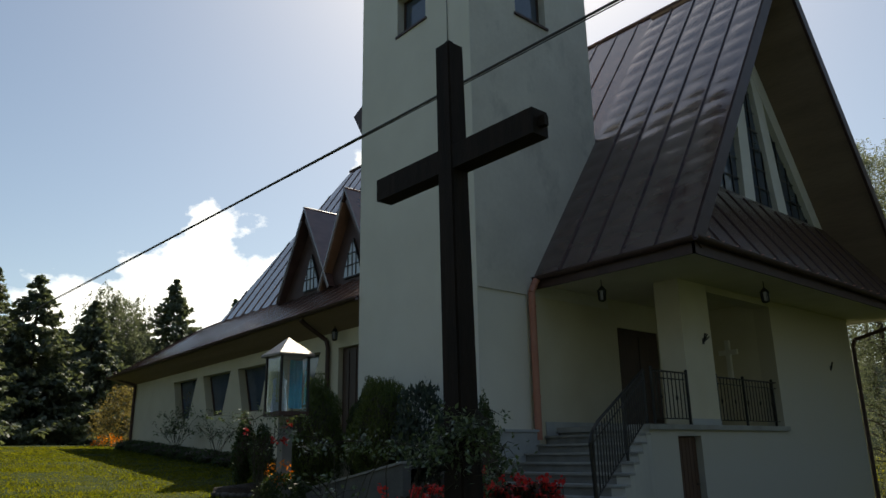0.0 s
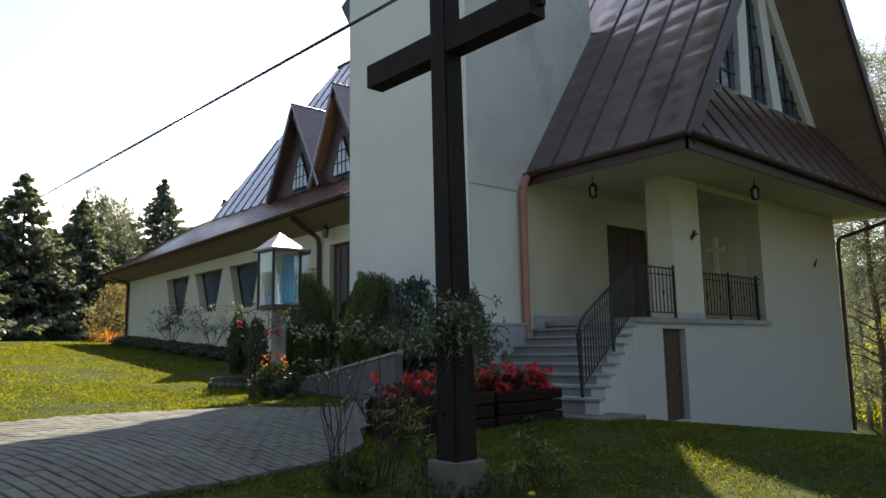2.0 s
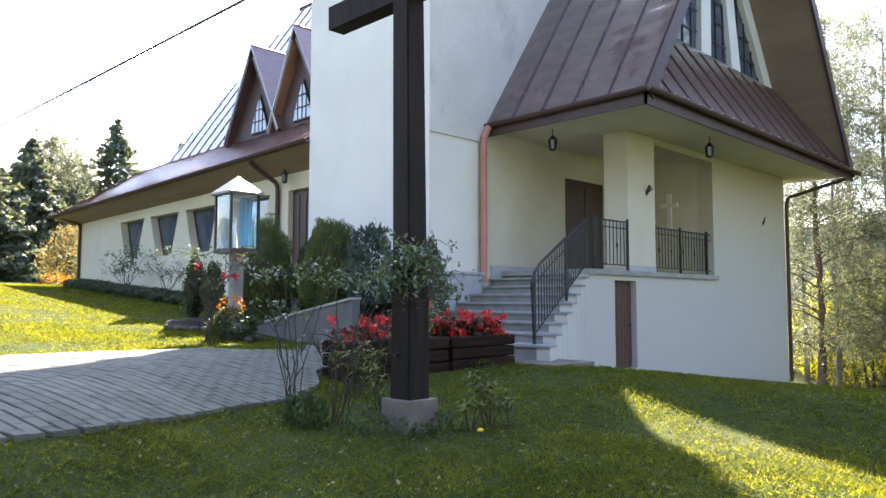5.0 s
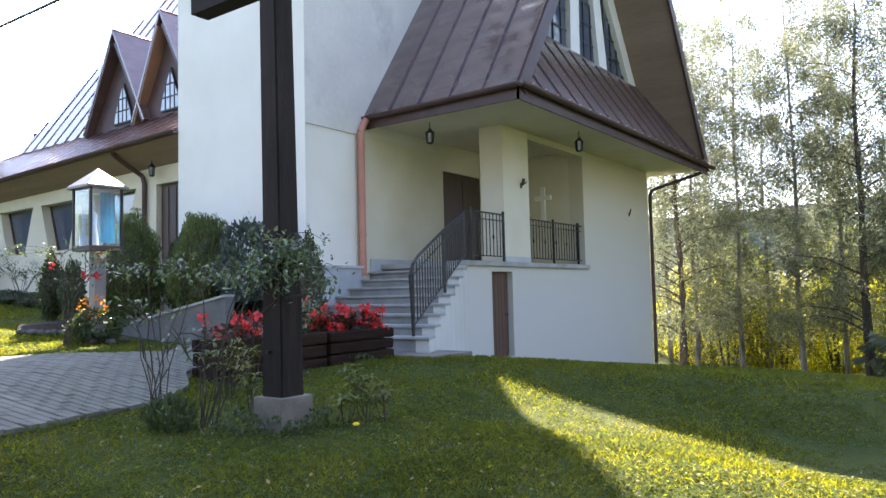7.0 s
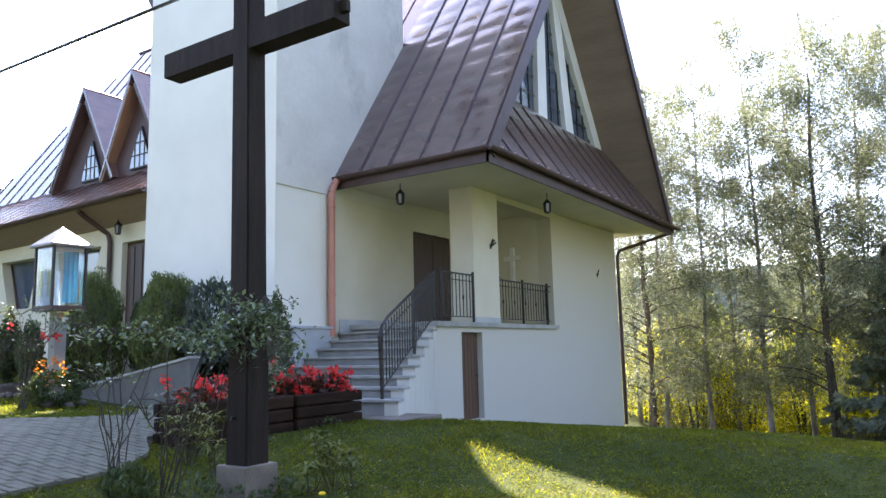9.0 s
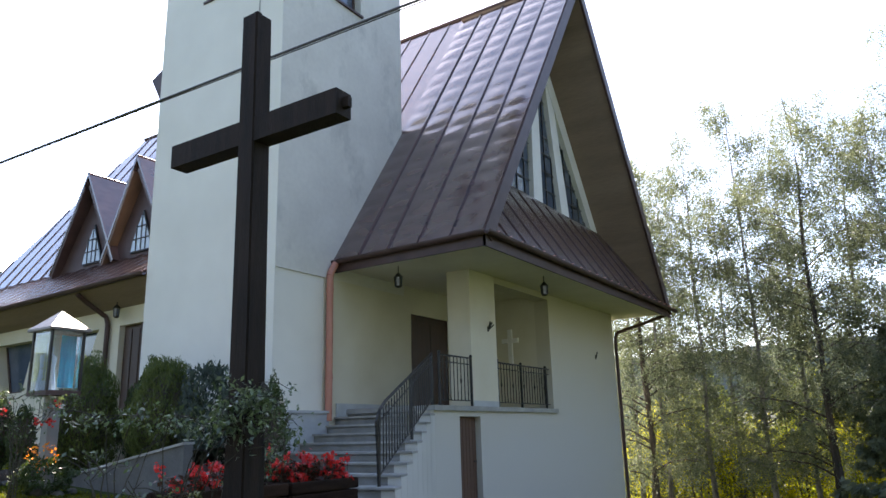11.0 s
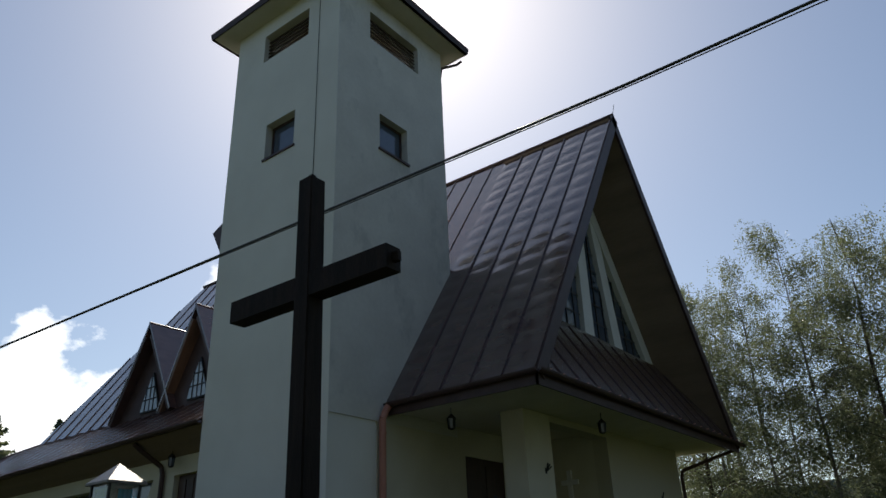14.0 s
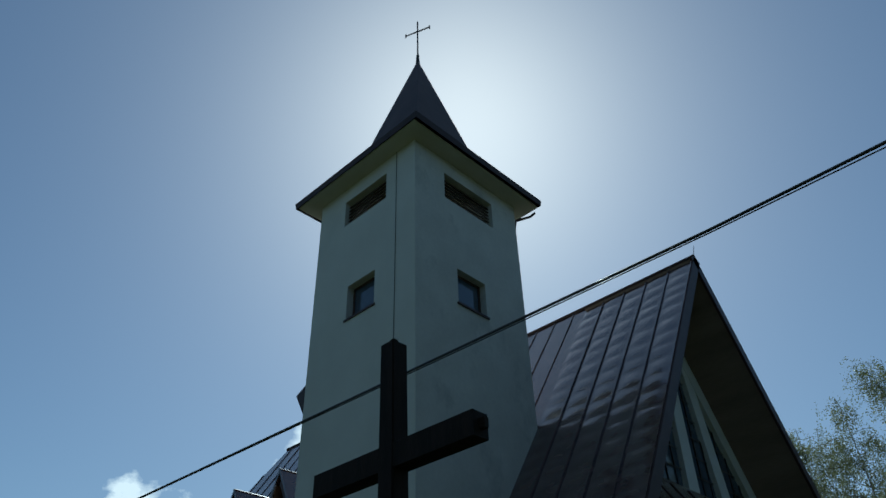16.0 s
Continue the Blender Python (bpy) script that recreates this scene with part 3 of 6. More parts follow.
def roofs():
    # slope over the porch, from eave to ridge, in front of and beside the tower
    bm = bmesh.new()
    cushioned(bm)
    part("roof", bm, ROOF, church, "brown standing-seam roof slope", smooth=True)
    bm = bmesh.new()
    roof_sheet(bm, (XK, YT0 + 0.01, ZK), (XK, YN1 - 3.2, ZK), (XA, YN1 - 5.6, ZA), (XA, YT0 + 0.01, ZA), 40, 24, 0.010)
    part("roof", bm, ROOF, church, "steep brown nave roof slope", smooth=True)
    bm = bmesh.new()
    roof_sheet(bm, (XE2, YE, ZE), (XE2, YN1, ZE), (XA, YN1 - 5.6, ZA), (XA, YE, ZA), 30, 20, 0.008)
    part("roof", bm, ROOF, church, "far brown roof slope", smooth=True)
    # underside boards
    bm = bmesh.new()
    dn = 0.22
    slab(bm, [(XE, YE + 0.03, ZE - 0.02), (XE, YF + 2.2, ZE - 0.02), (XA, YF + 2.2, ZA - 0.02), (XA, YE + 0.03, ZA - 0.02)], dn)
    slab(bm, [(XE2, YE + 0.03, ZE - 0.02), (XE2, YF + 2.2, ZE - 0.02), (XA, YF + 2.2, ZA - 0.02), (XA, YE + 0.03, ZA - 0.02)], dn)
    part("roof_boarding", bm, SOFFIT, church, "brown boarded underside of the gable overhang")
    bm = bmesh.new()
    for sx, x in ((1, XE), (-1, XE2)):
        slab(bm, [(x - sx * 0.02, YE - 0.03, ZE - 0.01), (x - sx * 0.02, YE + 0.04, ZE - 0.01), (XA, YE + 0.04, ZA + 0.03), (XA, YE - 0.03, ZA + 0.03)], 0.30)
    part("verge", bm, ROOF_EDGE, church, "dark brown verge flashing")
    # flare of the nave roof and its far hip
    bm = bmesh.new()
    roof_sheet(bm, (XNE, YT1 + 0.02, zne(YT1)), (XNE, YNE, zne(YNE)), (12.0, YN1 - 2.3, 6.68), (12.0, YT1 + 0.02, 6.68), 40, 5, 0.002)
    roof_sheet(bm, (12.0, YT1 + 0.02, 6.68), (12.0, YN1 - 2.3, 6.68), (XK, YN1 - 3.2, ZK), (XK, YT1 + 0.02, ZK), 40, 2, 0.0)
    bmesh.ops.remove_doubles(bm, verts=bm.verts, dist=0.001)
    part("roof", bm, ROOF, church, "flared brown eaves of the nave", smooth=True)
    bm = bmesh.new()
    roof_sheet(bm, (XNE, YNE, zne(YNE)), (XE2, YNE, zne(YNE)), (XE2 - 2, YN1 - 3.2, ZK), (XK, YN1 - 3.2, ZK), 20, 5, 0.01)
    f = bm.faces.new([bm.verts.new(p) for p in ((XK, YN1 - 3.2, ZK), (XE2 - 2, YN1 - 3.2, ZK), (XA, YN1 - 5.6, ZA))])
    part("roof", bm, ROOF, church, "hipped far end of the roof", smooth=False)
    part("nave_soffit", slab(bmesh.new(), [(XNE + 0.02, YT1, zne(YT1) - 0.06), (XNE + 0.02, YNE - 0.05, zne(YNE) - 0.06), (XN + 0.02, YNE - 0.05, 4.68), (XN + 0.02, YT1, 4.91)], 0.05), SOFFIT, church, "brown boarded nave soffit")
    # pent roof under the gable window
    bm = bmesh.new()
    zt = 7.66
    xo = (zt - ZE) / PITCH
    roof_sheet(bm, (XE + 0.02, YE, ZE), (XE2 - 0.02, YE, ZE), (XE2 - xo, YF - 0.05, zt), (XE + xo, YF - 0.05, zt), 30, 6, 0.003)
    part("pent_roof", bm, ROOF, church, "brown pent roof below the gable window", smooth=True)
    up = Vector((0, -(zt - ZE), YF - YE))
    for i in range(14):
        x = XE + 1.08 + 0.815 * i
        if x > XE2 - 0.4:
            break
        top = min(zt - 0.12, ZE + PITCH * min(x - XE, XE2 - x) - 0.62)
        k = (top - ZE) / (zt - ZE)
        if k > 0.05:
            bm = bmesh.new()
            seam(bm, (x, YE, ZE + 0.0), (x, YE + (YF - 0.05 - YE) * k, top), up, 0.011, 0.022)
            part("seam", bm, ROOF_EDGE, church)
    nl = Vector((-PITCH, 0, 1))
    k = int((YT0 - YE) / 0.76)
    for i in range(k + 1):
        y = YE + 0.02 + i * 0.76
        bm = bmesh.new()
        seam(bm, (XE, y, ZE), (XA, y, ZA), nl, 0.011, 0.042)
        part("seam", bm, ROOF, church)
    y = YT0 + 0.5
    while y < YN1 - 3.3:
        top = 1.0 if y < YN1 - 5.6 else (YN1 - 3.2 - y) / 2.4
        bm = bmesh.new()
        seam(bm, (XK, y, ZK), (XK + (XA - XK) * top, y, ZK + (ZA - ZK) * top), nl, 0.014, 0.028)
        part("seam", bm, ROOF, church)
        y += 0.76
    y = YT1 + 0.12
    while y < YNE - 0.5:
        bm = bmesh.new()
        v = min(y, YN1 - 3.2)
        w = min(y, YN1 - 2.3)
        seam(bm, (XNE, y, zne(y) + 0.004), (12.0, w, 6.684), (-1.15, 0, 2.23), 0.016, 0.030)
        seam(bm, (12.0, w, 6.684), (XK, v, ZK + 0.004), (-0.55, 0, 0.63), 0.016, 0.030)
        part("seam", bm, ROOF_EDGE, church)
        y += 0.74
    part("ridge_cap", bar(bmesh.new(), (XA, YE - 0.03, ZA + 0.02), (XA, YN1 - 5.5, ZA + 0.02), 0.06, 8), ROOF_EDGE, church, "ridge capping")
    part("lightning_rod", bar(bmesh.new(), (XA, YE, ZA), (XA, YE - 0.1, ZA + 0.35), 0.008, 5), IRON, church, "thin rod at the gable peak")


roofs()


def gutter(bm, a, b, r=0.085):
    a, b = Vector(a), Vector(b)
    d = (b - a).normalized()
    side = d.cross(Vector((0, 0, 1)))
    prev = None
    for p in (a, b):
        ring = []
        for i in range(9):
            t = math.pi * i / 8
            ring.append(bm.verts.new(p + side * r * math.cos(t) - Vector((0, 0, r * math.sin(t)))))
        for i in range(9):
            t = math.pi * (8 - i) / 8
            ring.append(bm.verts.new(p + side * (r - 0.012) * math.cos(t) - Vector((0, 0, (r - 0.012) * math.sin(t)))))
        if prev:
            for i in range(18):
                j = (i + 1) % 18
                bm.faces.new((prev[i], prev[j], ring[j], ring[i]))
        else:
            bm.faces.new(ring[::-1])
        prev = ring
    bm.faces.new(prev)


def gutters():
    bm = bmesh.new()
    gutter(bm, (XE - 0.07, YE - 0.07, ZE - 0.02), (XE - 0.07, YT0 - 0.05, ZE - 0.06))
    gutter(bm, (XE2 + 0.25, YE - 0.09, ZE - 0.04), (XE - 0.1, YE - 0.09, ZE - 0.02))
    part("gutter", bm, ROOF_EDGE, church, "dark brown half-round gutter")
    part("fascia", boxes((XE - 0.0, XE + 0.04, YE, YT0, ZE - 0.30, ZE - 0.03), (XE, XE2, YE, YE + 0.04, ZE - 0.30, ZE - 0.03)), ROOF_EDGE, church, "dark brown fascia board")
    bm = bmesh.new()
    gutter(bm, (XNE - 0.08, YT1, zne(YT1) - 0.03), (XNE - 0.08, YNE, zne(YNE) - 0.03))
    part("gutter", bm, ROOF_EDGE, church, "dark brown nave gutter")
    for i in range(24):
        x = XE + 0.25 + i * 0.5
        part("bracket", boxes((x, x + 0.03, YE - 0.18, YE + 0.05, ZE - 0.01, ZE + 0.006)), COPPER, church)
    bm = bmesh.new()
    tube(bm, [(11.42, YD - 0.14, 5.22), (11.32, YD - 0.12, 5.05), (11.26, YD - 0.10, 4.9), (11.26, YD - 0.10, 1.9)], 0.075, 12)
    for z in (4.6, 2.75):
        bar(bm, (11.26, YD - 0.10, z - 0.02), (11.26, YD - 0.10, z + 0.02), 0.088, 12)
    part("downspout", bm, COPPER, church, "salmon-red metal downpipe")
    bm = bmesh.new()
    tube(bm, [(XE2 - 0.1, YE - 0.05, 5.15), (XE2 - 0.3, YE + 0.3, 5.0), (XR + 0.06, YF - 0.12, 4.55), (XR + 0.04, YF - 0.06, 4.35), (XR + 0.04, YF - 0.06, -0.8)], 0.055, 10)
    part("downspout", bm, ROOF_EDGE, church, "dark brown corner downpipe")
    bm = bmesh.new()
    tube(bm, [(XNE - 0.02, 16.9, 5.15), (XNE + 0.2, 16.9, 5.0), (XN - 0.1, 16.75, 4.65), (XN - 0.08, 16.7, 4.45), (XN - 0.08, 16.7, 1.2)], 0.06, 10)
    part("downspout", bm, ROOF_EDGE, church, "dark brown nave downpipe")
    bm = bmesh.new()
    tube(bm, [(XNE - 0.02, YNE - 0.6, 5.15), (XNE + 0.2, YNE - 0.6, 4.85), (XN - 0.1, YN1 - 0.15, 4.6), (XN - 0.08, YN1 - 0.1, 4.4), (XN - 0.08, YN1 - 0.1, 1.8)], 0.06, 10)
    part("downspout", bm, ROOF_EDGE, church, "dark brown downpipe at the nave corner")


gutters()


def gable_window():
    """Glazed gable between the pent roof and the slopes."""
    zt = 7.66
    x0, x1 = XE + (zt - ZE) / PITCH + 0.28, XE2 - (zt - ZE) / PITCH - 0.28
    top = ZA - 0.55
    y0, y1 = YF - 0.03, YF + 0.22
    w = part("gable_window", prism(prism(bmesh.new(), [(x0 - 0.2, zt - 0.1), (x0 + 0.45, zt - 0.1), (XA, top - 0.75), (XA, top)], "y", y0, y1), [(x1 + 0.2, zt - 0.1), (x1 - 0.45, zt - 0.1), (XA, top - 0.75), (XA, top)], "y", y0, y1), WHITE_FRAME, church, "large triangular gable window with white frame")
    for xb, xt in ((15.35, 16.1), (17.25, 17.45), (19.05, 18.35)):
        zz = ZE + PITCH * min(xt - XE, XE2 - xt) - 0.9
        part("mullion", prism(bmesh.new(), [(xb - 0.27, zt - 0.1), (xb + 0.27, zt - 0.1), (xt + 0.22, zz), (xt - 0.22, zz)], "y", y0 + 0.01, y1 - 0.01), WHITE_FRAME, w, "white mullion")
    part("pane", prism(bmesh.new(), [(x0, zt), (x1, zt), (XA, top - 0.5)], "y", YF + 0.12, YF + 0.14), PANE, w, "dark leaded glass")
    for i in range(18):
        x = x0 + 0.2 + i * (x1 - x0 - 0.4) / 17
        h = min(x - x0, x1 - x) * PITCH
        if h > 0.5:
            part("glazing_bar", boxes((x - 0.02, x + 0.02, YF + 0.09, YF + 0.12, zt, zt + h - 0.1)), IRON, w)
    for j in range(1, 10):
        z = zt + j * 0.55
        a = (z - zt) / PITCH
        if x1 - x0 - 2 * a > 0.5:
            part("glazing_bar", boxes((x0 + a, x1 - a, YF + 0.085, YF + 0.09, z - 0.02, z + 0.02)), IRON, w)
    # added sheet, coloured near-black in place of the unlit space behind
    part("gable_shade_sheet", prism(bmesh.new(), [(XE + 0.4, 5.2), (XE2 - 0.4, 5.2), (XA, ZA - 0.5)], "y", YF + 0.25, YF + 0.4), DARK, church, "near-black sheet standing in for the shade behind the gable glass")


gable_window()


def dormers():
    """Two steep pointed dormers with deep verges on the nave roof."""
    zb, top, xf = 6.78, 9.75, 12.1
    for yc, left in ((20.5, 2.0), (18.05, 1.72)):
        xb_top = XE + (top - ZE) / PITCH + 0.2
        xb_low = XE + (zb - ZE) / PITCH + 0.2
        for s in (-1, 1):
            half = left if s > 0 else 1.42
            slope = part("dormer_roof", slab(bmesh.new(), [(xf - 0.32, yc, top), (xb_top, yc, top), (xb_low + 0.5, yc + s * half, zb), (xf - 0.15, yc + s * half, zb)], 0.07), ROOF, church, "steep brown dormer slope")
            n = Vector((0, s * (top - zb), half)).normalized() * 0.075
            low = [Vector(p) - n for p in ((xf - 0.30, yc + s * 0.14 * half, top - 0.14 * (top - zb)), (xf + 0.2, yc + s * 0.14 * half, top - 0.14 * (top - zb)), (xf + 0.2, yc + s * half, zb), (xf - 0.13, yc + s * half, zb))]
            part("lining", slab(bmesh.new(), low, 0.09), BOARD if s > 0 and yc < 19 else ROOF_EDGE, slope, "warm brown boards under the dormer eaves" if s > 0 and yc < 19 else "dark metal lining")
        part("dormer_front", prism(bmesh.new(), [(yc - 1.27, zb), (yc + left - 0.15, zb), (yc, top - 0.35)], "x", xf + 0.1, xf + 0.2), ROOF_EDGE, church, "dark sheet-metal dormer front")
        w = part("window", prism(bmesh.new(), [(yc - 0.50, zb + 0.12), (yc + 0.50, zb + 0.12), (yc + 0.42, zb + 0.45), (yc, zb + 1.36), (yc - 0.42, zb + 0.45)], "x", xf + 0.04, xf + 0.1), IRON, church, "pointed dormer window")
        part("pane", prism(bmesh.new(), [(yc - 0.46, zb + 0.16), (yc - 0.04, zb + 0.16), (yc - 0.04, zb + 1.2), (yc - 0.38, zb + 0.47)], "x", xf + 0.02, xf + 0.04), PANE_LIGHT, w, "pale leaded dormer glass")
        part("pane", prism(bmesh.new(), [(yc + 0.46, zb + 0.16), (yc + 0.04, zb + 0.16), (yc + 0.04, zb + 1.2), (yc + 0.38, zb + 0.47)], "x", xf + 0.02, xf + 0.04), PANE_LIGHT, w, "pale leaded dormer glass")
        for k in (-0.22, 0.22):
            part("glazing_bar", boxes((xf, xf + 0.02, yc + k - 0.014, yc + k + 0.014, zb + 0.16, zb + 0.92)), IRON, w)
        for z in (0.48, 0.85):
            part("glazing_bar", boxes((xf + 0.002, xf + 0.02, yc - 0.48 + z * 0.26, yc + 0.48 - z * 0.26, zb + z, zb + z + 0.04)), IRON, w)


dormers()


# ---- stairs ----
PAD = 0.605
RUN, RISE, STEPS = 0.375, 0.1625, 8


def right_end(x):
    """The open side of the flight spreads out towards its foot."""
    return 6.57 + 0.432 * (x - 8.9)


def skew_box(bm, x0, x1, y0, y1, yb, z0, z1):
    """A block whose open side runs from y0 to y1 and whose other side lies at yb."""
    lo = [bm.verts.new((x, y, z0)) for x, y in ((x0, y0), (x1, y1), (x1, yb), (x0, yb))]
    hi = [bm.verts.new((v.co.x, v.co.y, z1)) for v in lo]
    bm.faces.new(lo[::-1])
    bm.faces.new(hi)
    for i in range(4):
        bm.faces.new((lo[i], lo[(i + 1) % 4], hi[(i + 1) % 4], hi[i]))
    return bm


CHIPS = ((11.17, 1.40, 0.035), (11.08, 1.50, 0.02), (9.45, 0.82, 0.035), (9.33, 0.78, 0.02), (9.93, 0.72, 0.024), (10.52, 1.22, 0.018), (10.27, 1.0, 0.022))


def stairs():
    st = empty("stairs", (10.5, 8.4, 0.5), label="broad grey stone steps rising to the church porch", category="stairs", kind="structure")
    x_top = 8.9 + STEPS * RUN
    for i in range(STEPS):
        x0 = 8.9 + i * RUN
        z1 = 0.84 + i * RISE
        yb = YD - 0.005 if x0 > 9.7 else 9.86
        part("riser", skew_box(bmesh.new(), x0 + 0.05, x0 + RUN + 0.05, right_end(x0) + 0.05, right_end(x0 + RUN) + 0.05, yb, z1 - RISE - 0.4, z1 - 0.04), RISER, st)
        tread = skew_box(bmesh.new(), x0, x0 + RUN + 0.02, right_end(x0), right_end(x0 + RUN), yb, z1 - 0.04, z1)
        bmesh.ops.bevel(tread, geom=list(tread.edges), offset=0.007, segments=2, affect="EDGES")
        part("tread", tread, STONE_STEP, st)
        x1 = x0 + RUN
        part("cheek", skew_box(bmesh.new(), x0 + 0.035, x1 + 0.032, right_end(x0) + 0.02, right_end(x1) + 0.02, right_end(x1) + 0.12, -0.6, z1 - 0.042), PLASTER_BASE, st, "white plastered side of the steps")
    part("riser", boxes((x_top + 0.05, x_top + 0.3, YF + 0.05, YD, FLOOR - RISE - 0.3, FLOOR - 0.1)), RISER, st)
    rnd = random.Random(31)
    for x, z, size in CHIPS:
        bm = bmesh.new()
        ring = [(x + size * rnd.uniform(0.5, 1.1) * math.cos(a), z + 1.9 * size * rnd.uniform(0.5, 1.1) * math.sin(a)) for a in (0, 0.9, 1.7, 2.6, 3.5, 4.3, 5.2)]
        front = [bm.verts.new((u, right_end(u) + 0.016, w)) for u, w in ring]
        back = [bm.verts.new((u, right_end(u) + 0.026, w)) for u, w in ring]
        bm.faces.new(front)
        for k in range(7):
            bm.faces.new((front[k], front[(k + 1) % 7], back[(k + 1) % 7], back[k]))
        part("chip", bm, SAND, st, "dark flaked patch in the white plaster")
    pad = part("stair_pad", boxes((8.42, 9.45, 6.15, 8.6, 0.1, PAD), bevel=0.01), CONCRETE, None)
    tagged(pad, "flat grey stone pad before the steps", "paving", kind="structure")


stairs()


# ---- cross ----


def cross():
    cx, cy = 4.32, 4.66
    th = empty("wooden_cross", (cx, cy, 0.7), label="tall dark timber mission cross set in a concrete block", category="cross")

    def post(h, h2, z0, z1, chamfer):
        bm = bmesh.new()
        box(bm, cx - h, cx + h, cy - h, cy + h, z0, z1)
        for v in bm.verts:
            if v.co.z > z1 - 0.01:
                v.co.x, v.co.y = cx + (v.co.x - cx) * h2 / h, cy + (v.co.y - cy) * h2 / h
        top = [v for v in bm.verts if v.co.z > z1 - 0.01]
        bmesh.ops.bevel(bm, geom=[e for e in bm.edges if all(v in top for v in e.verts)], offset=chamfer, segments=2, affect="EDGES")
        bmesh.ops.bevel(bm, geom=[e for e in bm.edges if abs(e.verts[0].co.z - e.verts[1].co.z) > 0.5], offset=0.012, segments=2, affect="EDGES")
        return bm

    def leaned(bm):
        for v in bm.verts:
            k = max(0.0, v.co.z - 1.4) / 4.0
            v.co += Vector((-0.03 * k, 0.03 * k, 0.03 * k))
        return bm
    part("stub_post", post(0.126, 0.118, 0.58, 1.60, 0.06), WOOD_CROSS, th, "thicker stub post with pointed top")
    part("post", leaned(post(0.112, 0.098, 1.40, 5.56, 0.07)), WOOD_CROSS, th)
    bm = bmesh.new()
    box(bm, cx - 0.095, cx + 0.095, cy - 1.16, cy + 1.15, 4.185, 4.415)
    bmesh.ops.bevel(bm, geom=[e for e in bm.edges if abs(e.verts[0].co.y - e.verts[1].co.y) < 0.01], offset=0.07, segments=2, affect="EDGES")
    part("crossbeam", leaned(bm), WOOD_CROSS, th)
    part("base", boxes((cx - 0.175, cx + 0.175, cy - 0.175, cy + 0.175, 0.1, 0.675), bevel=0.012), CONCRETE, th, "rough pale concrete block")
    part("bolt", bar(bmesh.new(), (cx - 0.16, cy + 0.02, 1.05), (cx - 0.12, cy + 0.02, 1.05), 0.015, 8), IRON, th, "steel bolt head")


cross()

# ---- paving ----
U = Vector((0.28, -0.96, 0)).normalized()
V = Vector((-U.y, U.x, 0))


def line_y(pts, x):
    for (xa, ya), (xb, yb) in zip(pts, pts[1:]):
        if xa <= x <= xb:
            return ya + (yb - ya) * (x - xa) / (xb - xa)
    return None


FRONT = ((-14, 3.1), (-4, 3.9), (1.25, 4.88), (1.78, 5.07), (2.6, 5.48), (3.43, 5.99), (4.36, 6.43), (5, 6.95), (5.4, 7.6), (7, 8.2), (8.4, 8.6))
BACK = ((-14, 15.18), (-4, 12.99), (2.27, 11.11), (3.12, 11.05), (3.74, 10.8), (4.61, 10.12), (5.39, 9.5), (6.58, 9.73), (7.1, 10.4), (8.4, 10.2))


def on_paving(x, y):
    a, b = line_y(FRONT, x), line_y(BACK, x)
    return a is not None and a < y < b


